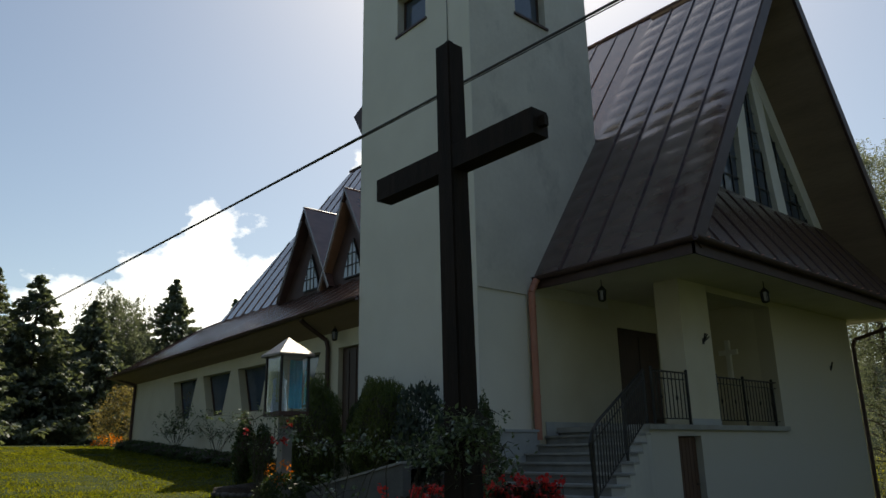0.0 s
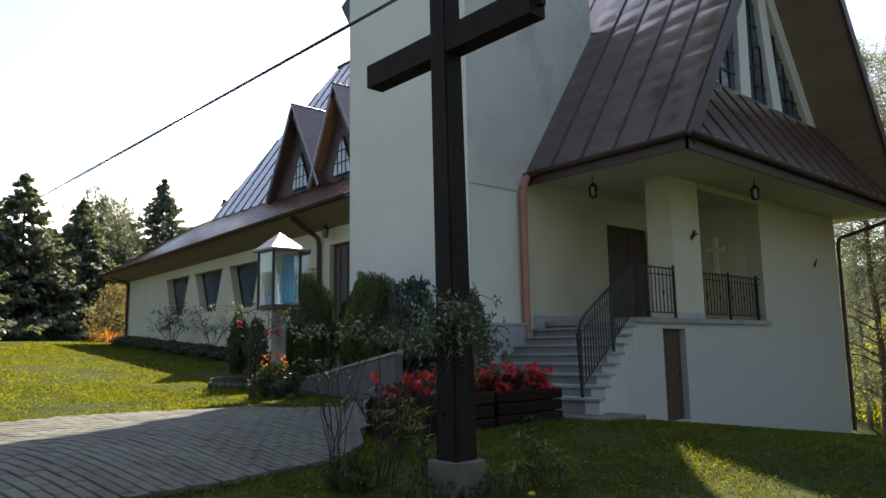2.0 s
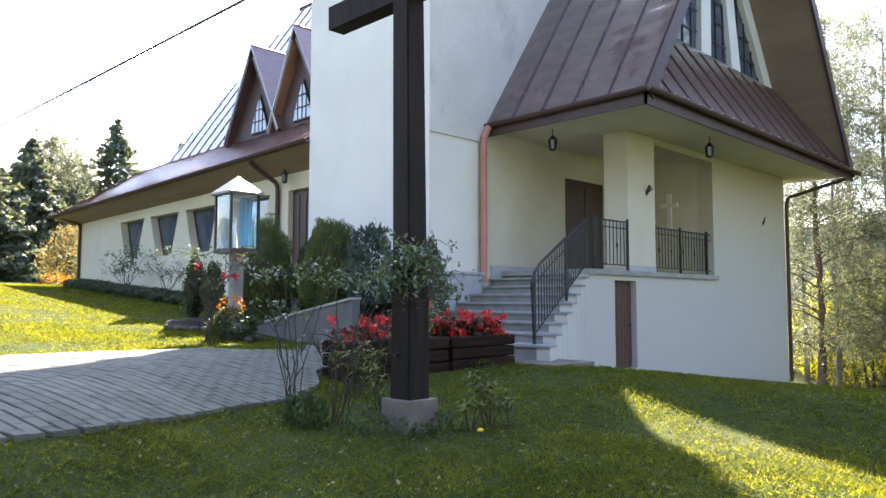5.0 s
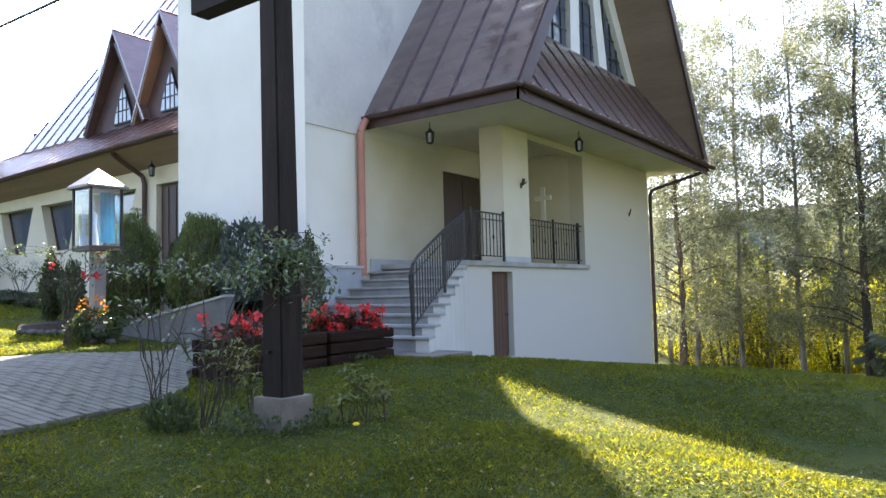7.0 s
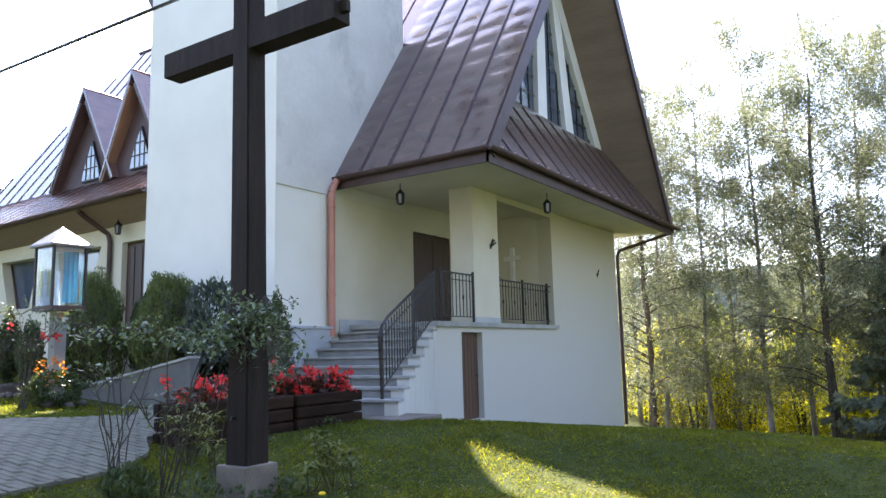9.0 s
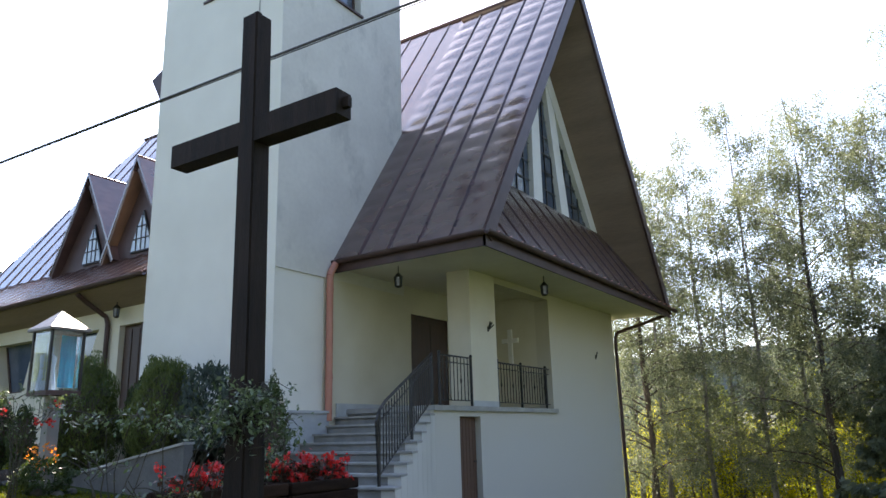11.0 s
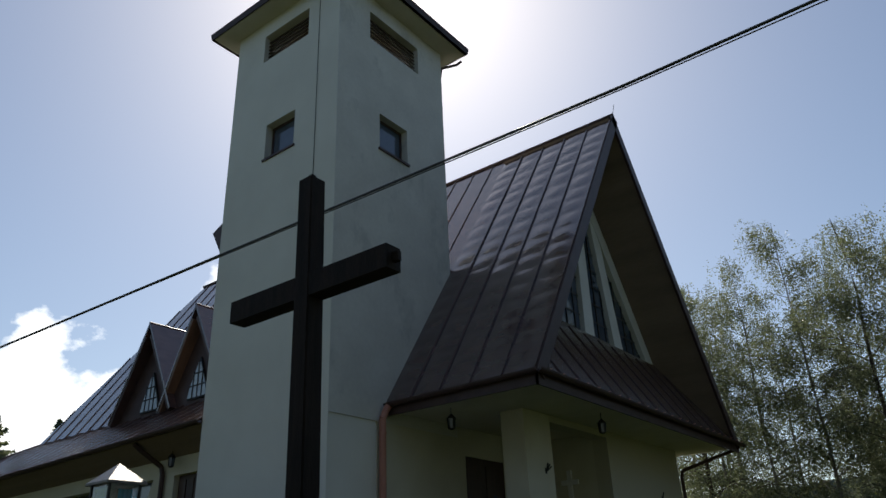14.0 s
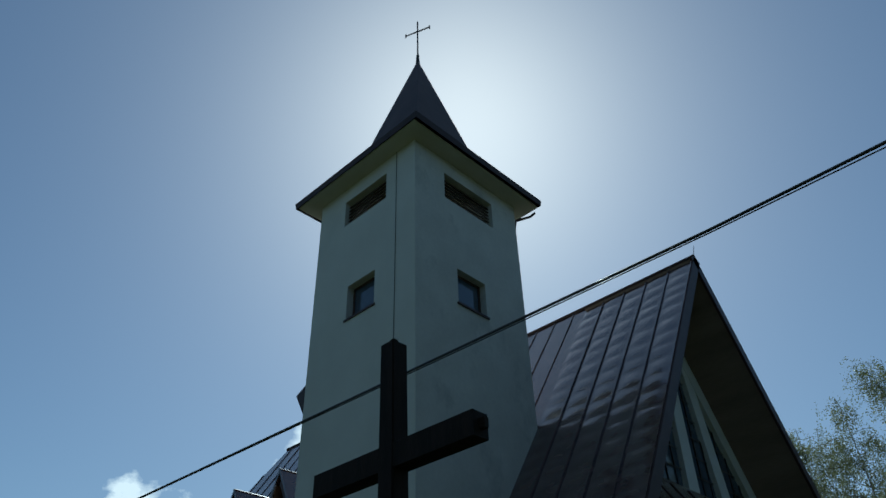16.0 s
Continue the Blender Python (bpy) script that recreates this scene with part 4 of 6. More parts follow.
def paving():
    xs = [-14 + 0.4 * i for i in range(57)]
    verts, faces = [], []
    for x in xs:
        a, b = line_y(FRONT, min(x, 8.4)), line_y(BACK, min(x, 8.4))
        for j in range(9):
            y = a + (b - a) * j / 8
            verts.append((x, y, ground_z(x, y) + 0.018))
    for i in range(len(xs) - 1):
        for j in range(8):
            faces.append((i * 9 + j, (i + 1) * 9 + j, (i + 1) * 9 + j + 1, i * 9 + j + 1))
    bed = pydata("paving_bed", verts, faces, SAND, smooth=True)
    tagged(bed, "grey concrete block driveway in front of the church", "driveway", kind="structure")
    rnd = random.Random(4)
    unit = bmesh.new()
    box(unit, -0.097, 0.097, -0.052, 0.052, -0.03, 0.03)
    bmesh.ops.bevel(unit, geom=[e for e in unit.edges if all(v.co.z > 0 for v in e.verts)], offset=0.008, segments=1, affect="EDGES")
    me = bpy.data.meshes.new("paver")
    unit.to_mesh(me)
    unit.free()
    me.materials.append(PAVER)
    verts, faces, count = [], [], 0
    corners = [(-0.097, -0.052), (0.097, -0.052), (0.097, 0.052), (-0.097, 0.052)]
    for j in range(-130, 115):
        for i in range(-85, 40):
            p = Vector((0, 4.0, 0)) + U * ((i + 0.5 * (j % 2)) * 0.2) + V * (j * 0.12)
            if not on_paving(p.x, p.y + 0.09) or not -12 < p.x < 8.3:
                continue
            h = rnd.uniform(-0.004, 0.004)
            if 3.0 < p.x < 6.6 and line_y(FRONT, p.x) + 0.14 < p.y < line_y(FRONT, p.x) + 1.75 and count < 300:
                count += 1
                gx, gy = (ground_z(p.x + 0.1, p.y) - ground_z(p.x - 0.1, p.y)) / 0.2, (ground_z(p.x, p.y + 0.1) - ground_z(p.x, p.y - 0.1)) / 0.2
                n = Vector((-gx, -gy, 1)).normalized()
                ux = (U - n * U.dot(n)).normalized()
                vy = n.cross(ux)
                ob = new("paver", me)
                ob.parent = bed
                ob.matrix_basis = Matrix(((ux.x, vy.x, n.x, p.x), (ux.y, vy.y, n.y, p.y), (ux.z, vy.z, n.z, ground_z(p.x, p.y) + 0.012 + h), (0, 0, 0, 1)))
            else:
                k = len(verts)
                for dz, inset in ((0.0, 0.0), (0.036 + h, 0.0), (0.042 + h, 0.007)):
                    for a, b in corners:
                        q = p + U * (a - math.copysign(inset, a)) + V * (b - math.copysign(inset, b))
                        q.y = max(q.y, line_y(FRONT, min(q.x, 8.4)))
                        verts.append((q.x, q.y, ground_z(q.x, q.y) + dz))
                for r in (0, 4):
                    for c in range(4):
                        d = (c + 1) % 4
                        faces.append((k + r + c, k + r + d, k + r + 4 + d, k + r + 4 + c))
                faces.append((k + 8, k + 9, k + 10, k + 11))
    rest = pydata("paver_field", verts, faces, PAVER_FIELD, bed)
    tagged(rest, kind="stuff")


PAVER_FIELD = material("grey_paver_field", (0.080, 0.079, 0.057), (0.140, 0.138, 0.102), 0.85, 1.5, 60, 0.4, 0.005, island=0.12)
paving()


# ---- raised bed and its wall ----
FIELD_STONE = material("field_stone", (0.05, 0.046, 0.040), (0.12, 0.112, 0.098), 0.9, 6, 40, 0.6, 0.01, object_random=0.25)
WALL_CONCRETE = material("stained_grey_concrete", (0.095, 0.095, 0.092), (0.165, 0.163, 0.155), 0.9, 2.0, 50, 0.4, 0.006)


def bed():
    bm = bmesh.new()
    prism(bm, [(13.45, 0.2), (13.45, 0.955), (9.9, 1.53), (9.9, 0.2)], "x", 7.75, 7.92)
    w = part("retaining_wall", bm, WALL_CONCRETE, None)
    tagged(w, "sloping grey concrete retaining wall of the flower bed", "wall", kind="structure")
    bm = bmesh.new()
    prism(bm, [(13.47, 0.945), (13.47, 0.985), (9.9, 1.57), (9.9, 1.53)], "x", 7.72, 7.95)
    part("coping", bm, STONE_STEP, w, "pale coping")
    verts, faces = [], []
    for i in range(12):
        for j in range(24):
            x, y = 7.9 + i * 0.165, 9.9 + j * 0.2
            verts.append((x, y, 0.93 + 0.52 * smooth(13.5, 10, y) + 0.06 * noise.noise((x * 2, y * 2, 3))))
    for i in range(11):
        for j in range(23):
            faces.append((i * 24 + j, (i + 1) * 24 + j, (i + 1) * 24 + j + 1, i * 24 + j + 1))
    tagged(pydata("flower_bed", verts, faces, SOIL, smooth=True), "dark soil of the raised flower bed", "flower bed", kind="structure")
    rnd = random.Random(9)
    edge = empty("stone_edging", (6.4, 13.4, 1.0), label="low rough stone edging round the shrine bed", category="edging", kind="structure")
    for i in range(12):
        t = i / 11 * 1.75 + 0.1
        x, y = 7.2 - 0.78 * math.cos(t), 14.2 - 0.62 * math.sin(t)
        bm = bmesh.new()
        bmesh.ops.create_icosphere(bm, subdivisions=2, radius=rnd.uniform(0.06, 0.09))
        for v in bm.verts:
            v.co *= 1 + 0.35 * noise.noise(v.co * 9 + Vector((i, 0, 0)))
            v.co.z *= 0.8
        bmesh.ops.translate(bm, verts=bm.verts, vec=(x + rnd.uniform(-0.03, 0.03), y, ground_z(x, y) + 0.05))
        part("stone", bm, FIELD_STONE, edge, smooth=True)
    verts, faces = [(7.2, 14.2, 1.17)], []
    for i in range(24):
        t = 2 * math.pi * i / 24
        verts.append((7.2 + 0.74 * math.cos(t), 14.2 + 0.57 * math.sin(t), 1.10))
    for i in range(24):
        t = 2 * math.pi * i / 24
        verts.append((7.2 + 0.80 * math.cos(t), 14.2 + 0.62 * math.sin(t), 0.85))
    for i in range(24):
        j = (i + 1) % 24
        faces += [(0, 1 + i, 1 + j), (1 + i, 25 + i, 25 + j, 1 + j)]
    tagged(pydata("shrine_bed", verts, faces, SOIL, smooth=True), "low mound of dark soil behind the stone edging", "flower bed", kind="structure")
    for x, y, r in ((6.62, 12.0, 0.11), (6.85, 11.8, 0.09), (7.15, 11.95, 0.10)):
        rock = bmesh.new()
        bmesh.ops.create_icosphere(rock, subdivisions=3, radius=r)
        for v in rock.verts:
            v.co *= 1 + 0.3 * noise.noise(v.co * 5 + Vector((x, y, 0)) * 3)
            v.co.z *= 0.7
        bmesh.ops.translate(rock, verts=rock.verts, vec=(x, y, ground_z(x, y) + r * 0.35))
        tagged(part("rock", rock, FIELD_STONE, None, smooth=True), "rough grey field stone at the edge of the driveway", "rock", group="field stones")


bed()


# ---- leaves ----


def quads(rng, centres, size, up=0.3, aspect=0.6, bias=None):
    """Small leaf quads at the centres, turned at random."""
    n = len(centres)
    a = rng.normal(size=(n, 3))
    if bias is not None:
        a = a * 0.6 + bias
    a /= np.linalg.norm(a, axis=1)[:, None]
    b = rng.normal(size=(n, 3))
    b[:, 2] *= up
    b -= a * (a * b).sum(1)[:, None]
    b /= np.linalg.norm(b, axis=1)[:, None] + 1e-9
    s = (size * rng.uniform(0.6, 1.3, n))[:, None]
    a, b = a * s, b * s * aspect
    v = np.empty((n, 4, 3))
    v[:, 0], v[:, 1], v[:, 2], v[:, 3] = centres - a * 0.5, centres + b * 0.5, centres + a * 0.5, centres - b * 0.5
    return v.reshape(-1, 3)


def leaf_mesh(name, verts, mat, parent, label=""):
    n = len(verts) // 4
    me = bpy.data.meshes.new(name)
    me.vertices.add(4 * n)
    me.vertices.foreach_set("co", np.asarray(verts, dtype=np.float32).ravel())
    me.loops.add(4 * n)
    me.loops.foreach_set("vertex_index", np.arange(4 * n, dtype=np.int32))
    me.polygons.add(n)
    me.polygons.foreach_set("loop_start", np.arange(n, dtype=np.int32) * 4)
    me.polygons.foreach_set("loop_total", np.full(n, 4, dtype=np.int32))
    me.update(calc_edges=True)
    me.materials.append(mat)
    ob = new(name, me)
    if parent:
        bpy.context.view_layer.update()
        ob.parent = parent
        ob.matrix_parent_inverse = parent.matrix_world.inverted()
    if label:
        ob["label"] = label
    return ob


BIRCH_LEAF = leaf_material("birch_leaf", (0.064, 0.076, 0.052), (0.112, 0.126, 0.086), 0.4, 0.55, 0.4, (2.4, 2.35, 1.75), 0.4)
YELLOW_LEAF = leaf_material("yellowing_leaf", (0.14, 0.155, 0.018), (0.24, 0.235, 0.030), 0.6, 0.7, 0.4, (3.0, 2.8, 0.6), 0.15)
HAZEL_LEAF = leaf_material("green_hazel_leaf", (0.085, 0.112, 0.022), (0.150, 0.170, 0.036), 0.6, 0.65, 0.45, (3.0, 2.8, 0.6), 0.15)
SPRUCE_LEAF = leaf_material("spruce_needles", (0.092, 0.120, 0.095), (0.138, 0.172, 0.135), 0.6, 0.35, 0.3)
THUJA_LEAF = leaf_material("thuja_scale_leaf", (0.028, 0.052, 0.016), (0.055, 0.082, 0.026), 0.6, 0.2, 0.3)
THUJA_LIGHT = leaf_material("light_thuja_leaf", (0.058, 0.088, 0.022), (0.10, 0.132, 0.034), 0.6, 0.25, 0.3)
JUNIPER_LEAF = leaf_material("bluish_juniper_leaf", (0.035, 0.055, 0.045), (0.06, 0.085, 0.07), 0.6, 0.2, 0.3)
ROSE_LEAF = leaf_material("rose_leaf", (0.060, 0.092, 0.055), (0.125, 0.168, 0.110), 0.32, 0.3, 0.4, (1.9, 1.8, 0.7), 0.6)
RED_PETAL = leaf_material("red_petal", (0.42, 0.016, 0.024), (0.62, 0.050, 0.055), 0.5, 0.35, 0.25)
ORANGE_PETAL = leaf_material("orange_petal", (0.65, 0.16, 0.012), (0.75, 0.30, 0.02), 0.5, 0.35, 0.25)
RHODO_LEAF = leaf_material("rhododendron_leaf", (0.040, 0.070, 0.014), (0.125, 0.130, 0.024), 0.5, 0.25, 0.5, (1.8, 1.7, 0.7), 0.3)
BIRCH_BARK = material("birch_bark", (0.06, 0.055, 0.05), (0.24, 0.23, 0.21), 0.85, 5, 30, 0.5, 0.02, stretch=(1, 1, 0.35))
DARK_BARK = material("dark_bark", (0.04, 0.032, 0.026), (0.10, 0.082, 0.066), 0.9, 5, 30, 0.6, 0.02, stretch=(2, 2, 0.4))
AUTUMN_LEAF = leaf_material("tan_autumn_leaf", (0.10, 0.088, 0.042), (0.21, 0.18, 0.085), 0.6, 0.5, 0.5, (1.9, 1.7, 1.0), 0.2)
STEM = material("green_brown_stem", (0.022, 0.019, 0.011), (0.055, 0.047, 0.026), 0.7, 8, 40, 0.2, 0.003)


def limb(bm, pts, r0, r1, sides=6):
    """A tapered limb along the points."""
    n = len(pts)
    prev = None
    for k, p in enumerate(pts):
        p = Vector(p)
        d = (Vector(pts[min(k + 1, n - 1)]) - Vector(pts[max(k - 1, 0)])).normalized()
        q = d.to_track_quat("Z", "Y").to_matrix()
        r = r0 + (r1 - r0) * k / (n - 1)
        ring = [bm.verts.new(p + q @ Vector((r * math.cos(2 * math.pi * i / sides), r * math.sin(2 * math.pi * i / sides), 0))) for i in range(sides)]
        if prev:
            for i in range(sides):
                bm.faces.new((prev[i], prev[(i + 1) % sides], ring[(i + 1) % sides], ring[i]))
        prev = ring
    bm.faces.new(prev)


def birch(x, y, height, seed, leaves=9000, spread=2.3, lean=0.0, mat=None, label="slender birch with loose hanging green foliage", bark=None, girth=0.0068, leaf=0.060):
    rnd, rng = random.Random(seed), np.random.default_rng(seed)
    z0 = ground_z(x, y) - 0.1
    th = empty("birch_tree", (x, y, z0), label=label, category="tree", group="trees beside the church")
    pts = []
    for i in range(11):
        t = i / 10
        pts.append((x + lean * t * height * 0.1 + 0.25 * noise.noise((seed, t * 3, 0)), y + 0.25 * noise.noise((seed, t * 3, 7)), z0 + 0.965 * height * t))
    bm = bmesh.new()
    r0 = girth * height
    limb(bm, pts, r0, 0.008, 8)
    part("trunk", bm, bark or BIRCH_BARK, th)
    limbs = bmesh.new()
    centres = []
    n = 64
    for i in range(n):
        t = 0.09 + 0.90 * ((i + rnd.random()) / n) ** 0.92
        k = min(9, int(t * 10))
        f = t * 10 - k
        b = Vector(pts[k]).lerp(Vector(pts[k + 1]), f)
        a = rnd.uniform(0, 2 * math.pi)
        length = spread * (0.35 + 0.9 * math.sin(math.pi * min(1, (t * 0.92 + 0.05)) ** 0.8)) * rnd.uniform(0.55, 1.15)
        d = Vector((math.cos(a), math.sin(a), 0))
        path = [b + d * length * s + Vector((0, 0, length * (0.75 * s - 0.55 * s * s))) for s in (0, 0.35, 0.7, 1.0)]
        limb(limbs, path, 0.035 * (1.15 - t), 0.008, 4)
        m = int(leaves / n * length / spread * 4.6)
        # leaves hang from the limb in loose strands
        per = 18
        k = max(3, m // per)
        s = rng.uniform(0.2, 1.06, k)
        start = np.array(path[0])[None] * (1 - s[:, None]) + np.array(path[3])[None] * s[:, None]
        start[:, 2] += length * (0.75 * s - 0.55 * s * s) - (path[3].z - path[0].z) * s
        start += rng.normal(size=(k, 3)) * np.array([0.22, 0.22, 0.14])
        drop = rng.uniform(0.25, 1.15, k) * (0.5 + 0.7 * s)
        sway = rng.normal(size=(k, 2)) * 0.16
        u = rng.uniform(0, 1, (k, per))
        hang = np.empty((k, per, 3))
        hang[:, :, 0] = start[:, None, 0] + sway[:, None, 0] * u
        hang[:, :, 1] = start[:, None, 1] + sway[:, None, 1] * u
        hang[:, :, 2] = start[:, None, 2] - drop[:, None] * u
        centres.append(hang.reshape(-1, 3) + rng.normal(size=(k * per, 3)) * 0.055)
    part("limb", limbs, bark or BIRCH_BARK, th)
    c = np.concatenate(centres)
    leaf_mesh("crown", quads(rng, c, leaf, 1.0, 0.8), mat or BIRCH_LEAF, th)
    return th


def spruce(x, y, height, seed, width=2.6, sink=0.0):
    rnd, rng = random.Random(seed), np.random.default_rng(seed)
    z0 = ground_z(x, y) - 0.1 - sink
    th = empty("spruce_tree", (x, y, z0), label="tall dark green spruce with drooping layered branches", category="tree", group="conifers behind the nave")
    bm = bmesh.new()
    limb(bm, [(x, y, z0), (x, y, z0 + height * 0.5), (x, y, z0 + height)], 0.018 * height, 0.02, 8)
    part("trunk", bm, DARK_BARK, th)
    centres, bias = [], []
    levels = int(height * 4.2)
    for i in range(levels):
        t = (i + rnd.random() * 0.6) / levels
        reach = 1.12 * width * (1 - t) ** 0.9 * rnd.uniform(0.72, 1.12) + 0.1
        for b in range(rnd.randint(8, 12)):
            a = rnd.uniform(0, 2 * math.pi)
            r = reach * rnd.uniform(0.75, 1.1)
            m = max(12, int(r * 25))
            s = rng.uniform(0.08, 1, m) ** 0.7
            side = rng.normal(size=m) * 0.16 * r * (1.1 - s)
            zz = z0 + height * (0.06 + 0.94 * t) + r * (-0.30 * s + 0.20 * s ** 3) - np.abs(side) * 0.25 + rng.normal(size=m) * 0.05
            centres.append(np.stack([x + math.cos(a) * s * r - math.sin(a) * side, y + math.sin(a) * s * r + math.cos(a) * side, zz], 1))
            bias.append(np.tile([math.cos(a), math.sin(a), -0.5], (m, 1)))
    c, bi = np.concatenate(centres), np.concatenate(bias)
    leaf_mesh("crown", quads(rng, c, 0.33, 0.6, 0.45, bi), SPRUCE_LEAF, th)
    return th


def bush(name, x, y, z0, rx, rz, seed, mat, label, n=5000, size=0.05, tip=1.0, category="shrub", group="", core=True, upward=0.9, stems=0, aspect=0.45):
    """A dense shrub: a hidden twiggy core under many small sprays, with an uneven outline."""
    rng = np.random.default_rng(seed)
    th = empty(name, (x, y, z0), label=label, category=category, group=group)
    u = rng.normal(size=(n, 3))
    u /= np.linalg.norm(u, axis=1)[:, None]
    rad = rng.uniform(0.72, 1.10, n)
    lump = np.array([0.30 * noise.noise((float(a) * 2.2 + seed, float(b) * 2.2, float(c) * 2.2)) for a, b, c in u])
    prof = 1 - tip * 0.45 * np.clip(u[:, 2], 0, 1) ** 1.4
    c = np.stack([x + rx * u[:, 0] * (rad + lump) * prof, y + rx * u[:, 1] * (rad + lump) * prof, z0 + rz * (0.5 + 0.5 * u[:, 2] * (rad + lump))], 1)
    bias = np.stack([u[:, 0] * 0.4, u[:, 1] * 0.4, np.full(n, upward)], 1)
    if core:
        bm = bmesh.new()
        bmesh.ops.create_icosphere(bm, subdivisions=3, radius=1)
        for v in bm.verts:
            k = 0.82 + 0.14 * noise.noise((v.co.x * 2.2 + seed, v.co.y * 2.2, v.co.z * 2.2))
            pr = 1 - tip * 0.45 * max(0, v.co.z) ** 1.4
            v.co = Vector((x + rx * v.co.x * k * pr, y + rx * v.co.y * k * pr, z0 + rz * (0.5 + 0.5 * v.co.z * k)))
        part("core", bm, DARK_BARK, th)
    for i in range(stems):
        bm = bmesh.new()
        a, r = 2.4 * i + seed, rx * rng.uniform(0.2, 0.85)
        h = rz * rng.uniform(0.75, 1.15)
        limb(bm, [(x + 0.2 * math.cos(a), y + 0.2 * math.sin(a), z0), (x + r * 0.5 * math.cos(a), y + r * 0.5 * math.sin(a), z0 + h * 0.5), (x + r * math.cos(a + 0.3), y + r * math.sin(a + 0.3), z0 + h)], 0.05, 0.012, 5)
        part("stem", bm, DARK_BARK, th)
    leaf_mesh("foliage", quads(rng, c, size, 0.8, aspect, bias), mat, th)
    return th


# shrubs before the tower
bush("thuja_bush", 8.28, 13.62, 0.95, 0.62, 2.22, 11, THUJA_LIGHT, "rounded light green thuja bush in the raised bed", 28000, 0.075, 0.65, group="shrubs in the raised bed", upward=1.5, aspect=0.2)
bush("thuja_bush", 9.1, 12.75, 1.0, 0.5, 2.05, 12, THUJA_LEAF, "dark green thuja bush against the tower", 16000, 0.10, group="shrubs in the raised bed", upward=1.5, aspect=0.2)
bush("thuja_bush", 8.7, 11.72, 1.1, 0.62, 2.0, 13, THUJA_LIGHT, "round-topped green thuja bush before the tower", 28000, 0.075, 0.65, group="shrubs in the raised bed", upward=1.5, aspect=0.2)
bush("juniper_bush", 8.75, 10.6, 1.2, 0.5, 1.75, 14, JUNIPER_LEAF, "loose bluish juniper bush before the tower", 2600, 0.11, 0.6, group="shrubs in the raised bed", core=False, upward=1.3)
bush("thuja_bush", 8.42, 8.64, 0.55, 0.28, 1.98, 15, THUJA_LEAF, "narrow dark columnar thuja beside the steps", 4200, 0.06, 0.9, group="columnar thujas")
bush("thuja_bush", 7.1, 14.40, 1.12, 0.22, 1.38, 16, THUJA_LEAF, "small pointed dark thuja on the lawn edge", 3600, 0.06, 1.3, group="columnar thujas")
bush("thuja_bush", 7.22, 13.85, 1.12, 0.23, 1.15, 17, THUJA_LEAF, "small blunt dark thuja by the shrine", 3600, 0.06, 0.6, group="columnar thujas")
for i, yy in enumerate(np.arange(17.2, 31.5, 1.3)):
    bush("low_hedge", 10.1, float(yy), ground_z(10.0, float(yy)) - 0.05, 0.66, 0.42, 40 + i, THUJA_LEAF, "low clipped dark hedge along the nave wall", 1400, 0.08, 0.2, group="hedge along the nave", core=True)
bush("yellow_bush", 11.15, 34.7, 1.6, 1.25, 3.2, 60, AUTUMN_LEAF, "tan autumn shrub behind the nave corner", 5200, 0.12, 1.1, core=False, upward=0.2)
bush("orange_flowers", 10.15, 33.2, 1.72, 0.72, 0.92, 61, ORANGE_PETAL, "orange autumn flowers by the nave corner", 420, 0.12, 0.2, category="flowers", core=False, upward=0.3)


# ---- trees ----


def ray_place(dx, dy, d):
    return dx * d, dy * d


for k, (dx, dy, d, h, sp, lean, lv, kind) in enumerate((
        (0.953, 0.303, 27, 14.0, 2.1, 0.1, 11400, 1), (0.972, 0.233, 30, 16.0, 2.0, 0.2, 12800, 0), (0.979, 0.203, 33, 15.0, 1.9, 0.3, 9400, 0),
        (0.986, 0.166, 28, 16.1, 2.2, -0.1, 14100, 0), (0.993, 0.120, 31, 16.0, 2.1, 0.0, 12100, 0), (0.995, 0.096, 27, 15.2, 2.4, -0.1, 14800, 1),
        (0.998, 0.048, 29, 15.4, 2.3, 0.1, 12800, 0), (0.999, 0.010, 27, 14.6, 2.3, 0.1, 12100, 0), (0.999, -0.040, 27, 17.0, 2.3, 0.0, 13500, 0), (0.996, -0.085, 30, 16.5, 2.4, 0.0, 9400, 0),
        (0.948, 0.318, 33, 16.4, 2.2, 0.0, 9000, 0), (0.958, 0.287, 30, 15.2, 2.1, 0.0, 9500, 0), (0.963, 0.268, 36, 17.6, 2.3, 0.1, 10800, 0), (0.990, 0.141, 38, 16.4, 2.2, 0.0, 8100, 0))):
    px, py = ray_place(dx, dy, d)
    birch(px, py, h, 100 + k, lv, sp, lean, None, "dark-trunked tree with loose hanging green foliage" if kind else "slender birch with loose hanging green foliage", DARK_BARK if kind else BIRCH_BARK, 0.0105 if kind else 0.0068)
under = [(0.952, 0.306, 35, 3.6), (0.96, 0.28, 37, 5.4), (0.968, 0.25, 34, 4.0), (0.972, 0.235, 39, 6.6), (0.977, 0.215, 35, 5.2), (0.982, 0.192, 34, 3.4), (0.983, 0.184, 40, 4.6), (0.988, 0.152, 36, 4.6), (0.991, 0.13, 34, 4.8), (0.992, 0.125, 40, 7.4),
         (0.994, 0.11, 36, 5.5), (0.997, 0.07, 34, 4.6), (0.997, 0.07, 40, 7.6), (0.999, 0.04, 34, 5.2), (1.0, 0.02, 39, 7.4), (1.0, 0.01, 33, 4.6), (1.0, -0.03, 33, 5.4), (1.0, -0.04, 38, 7.2)]
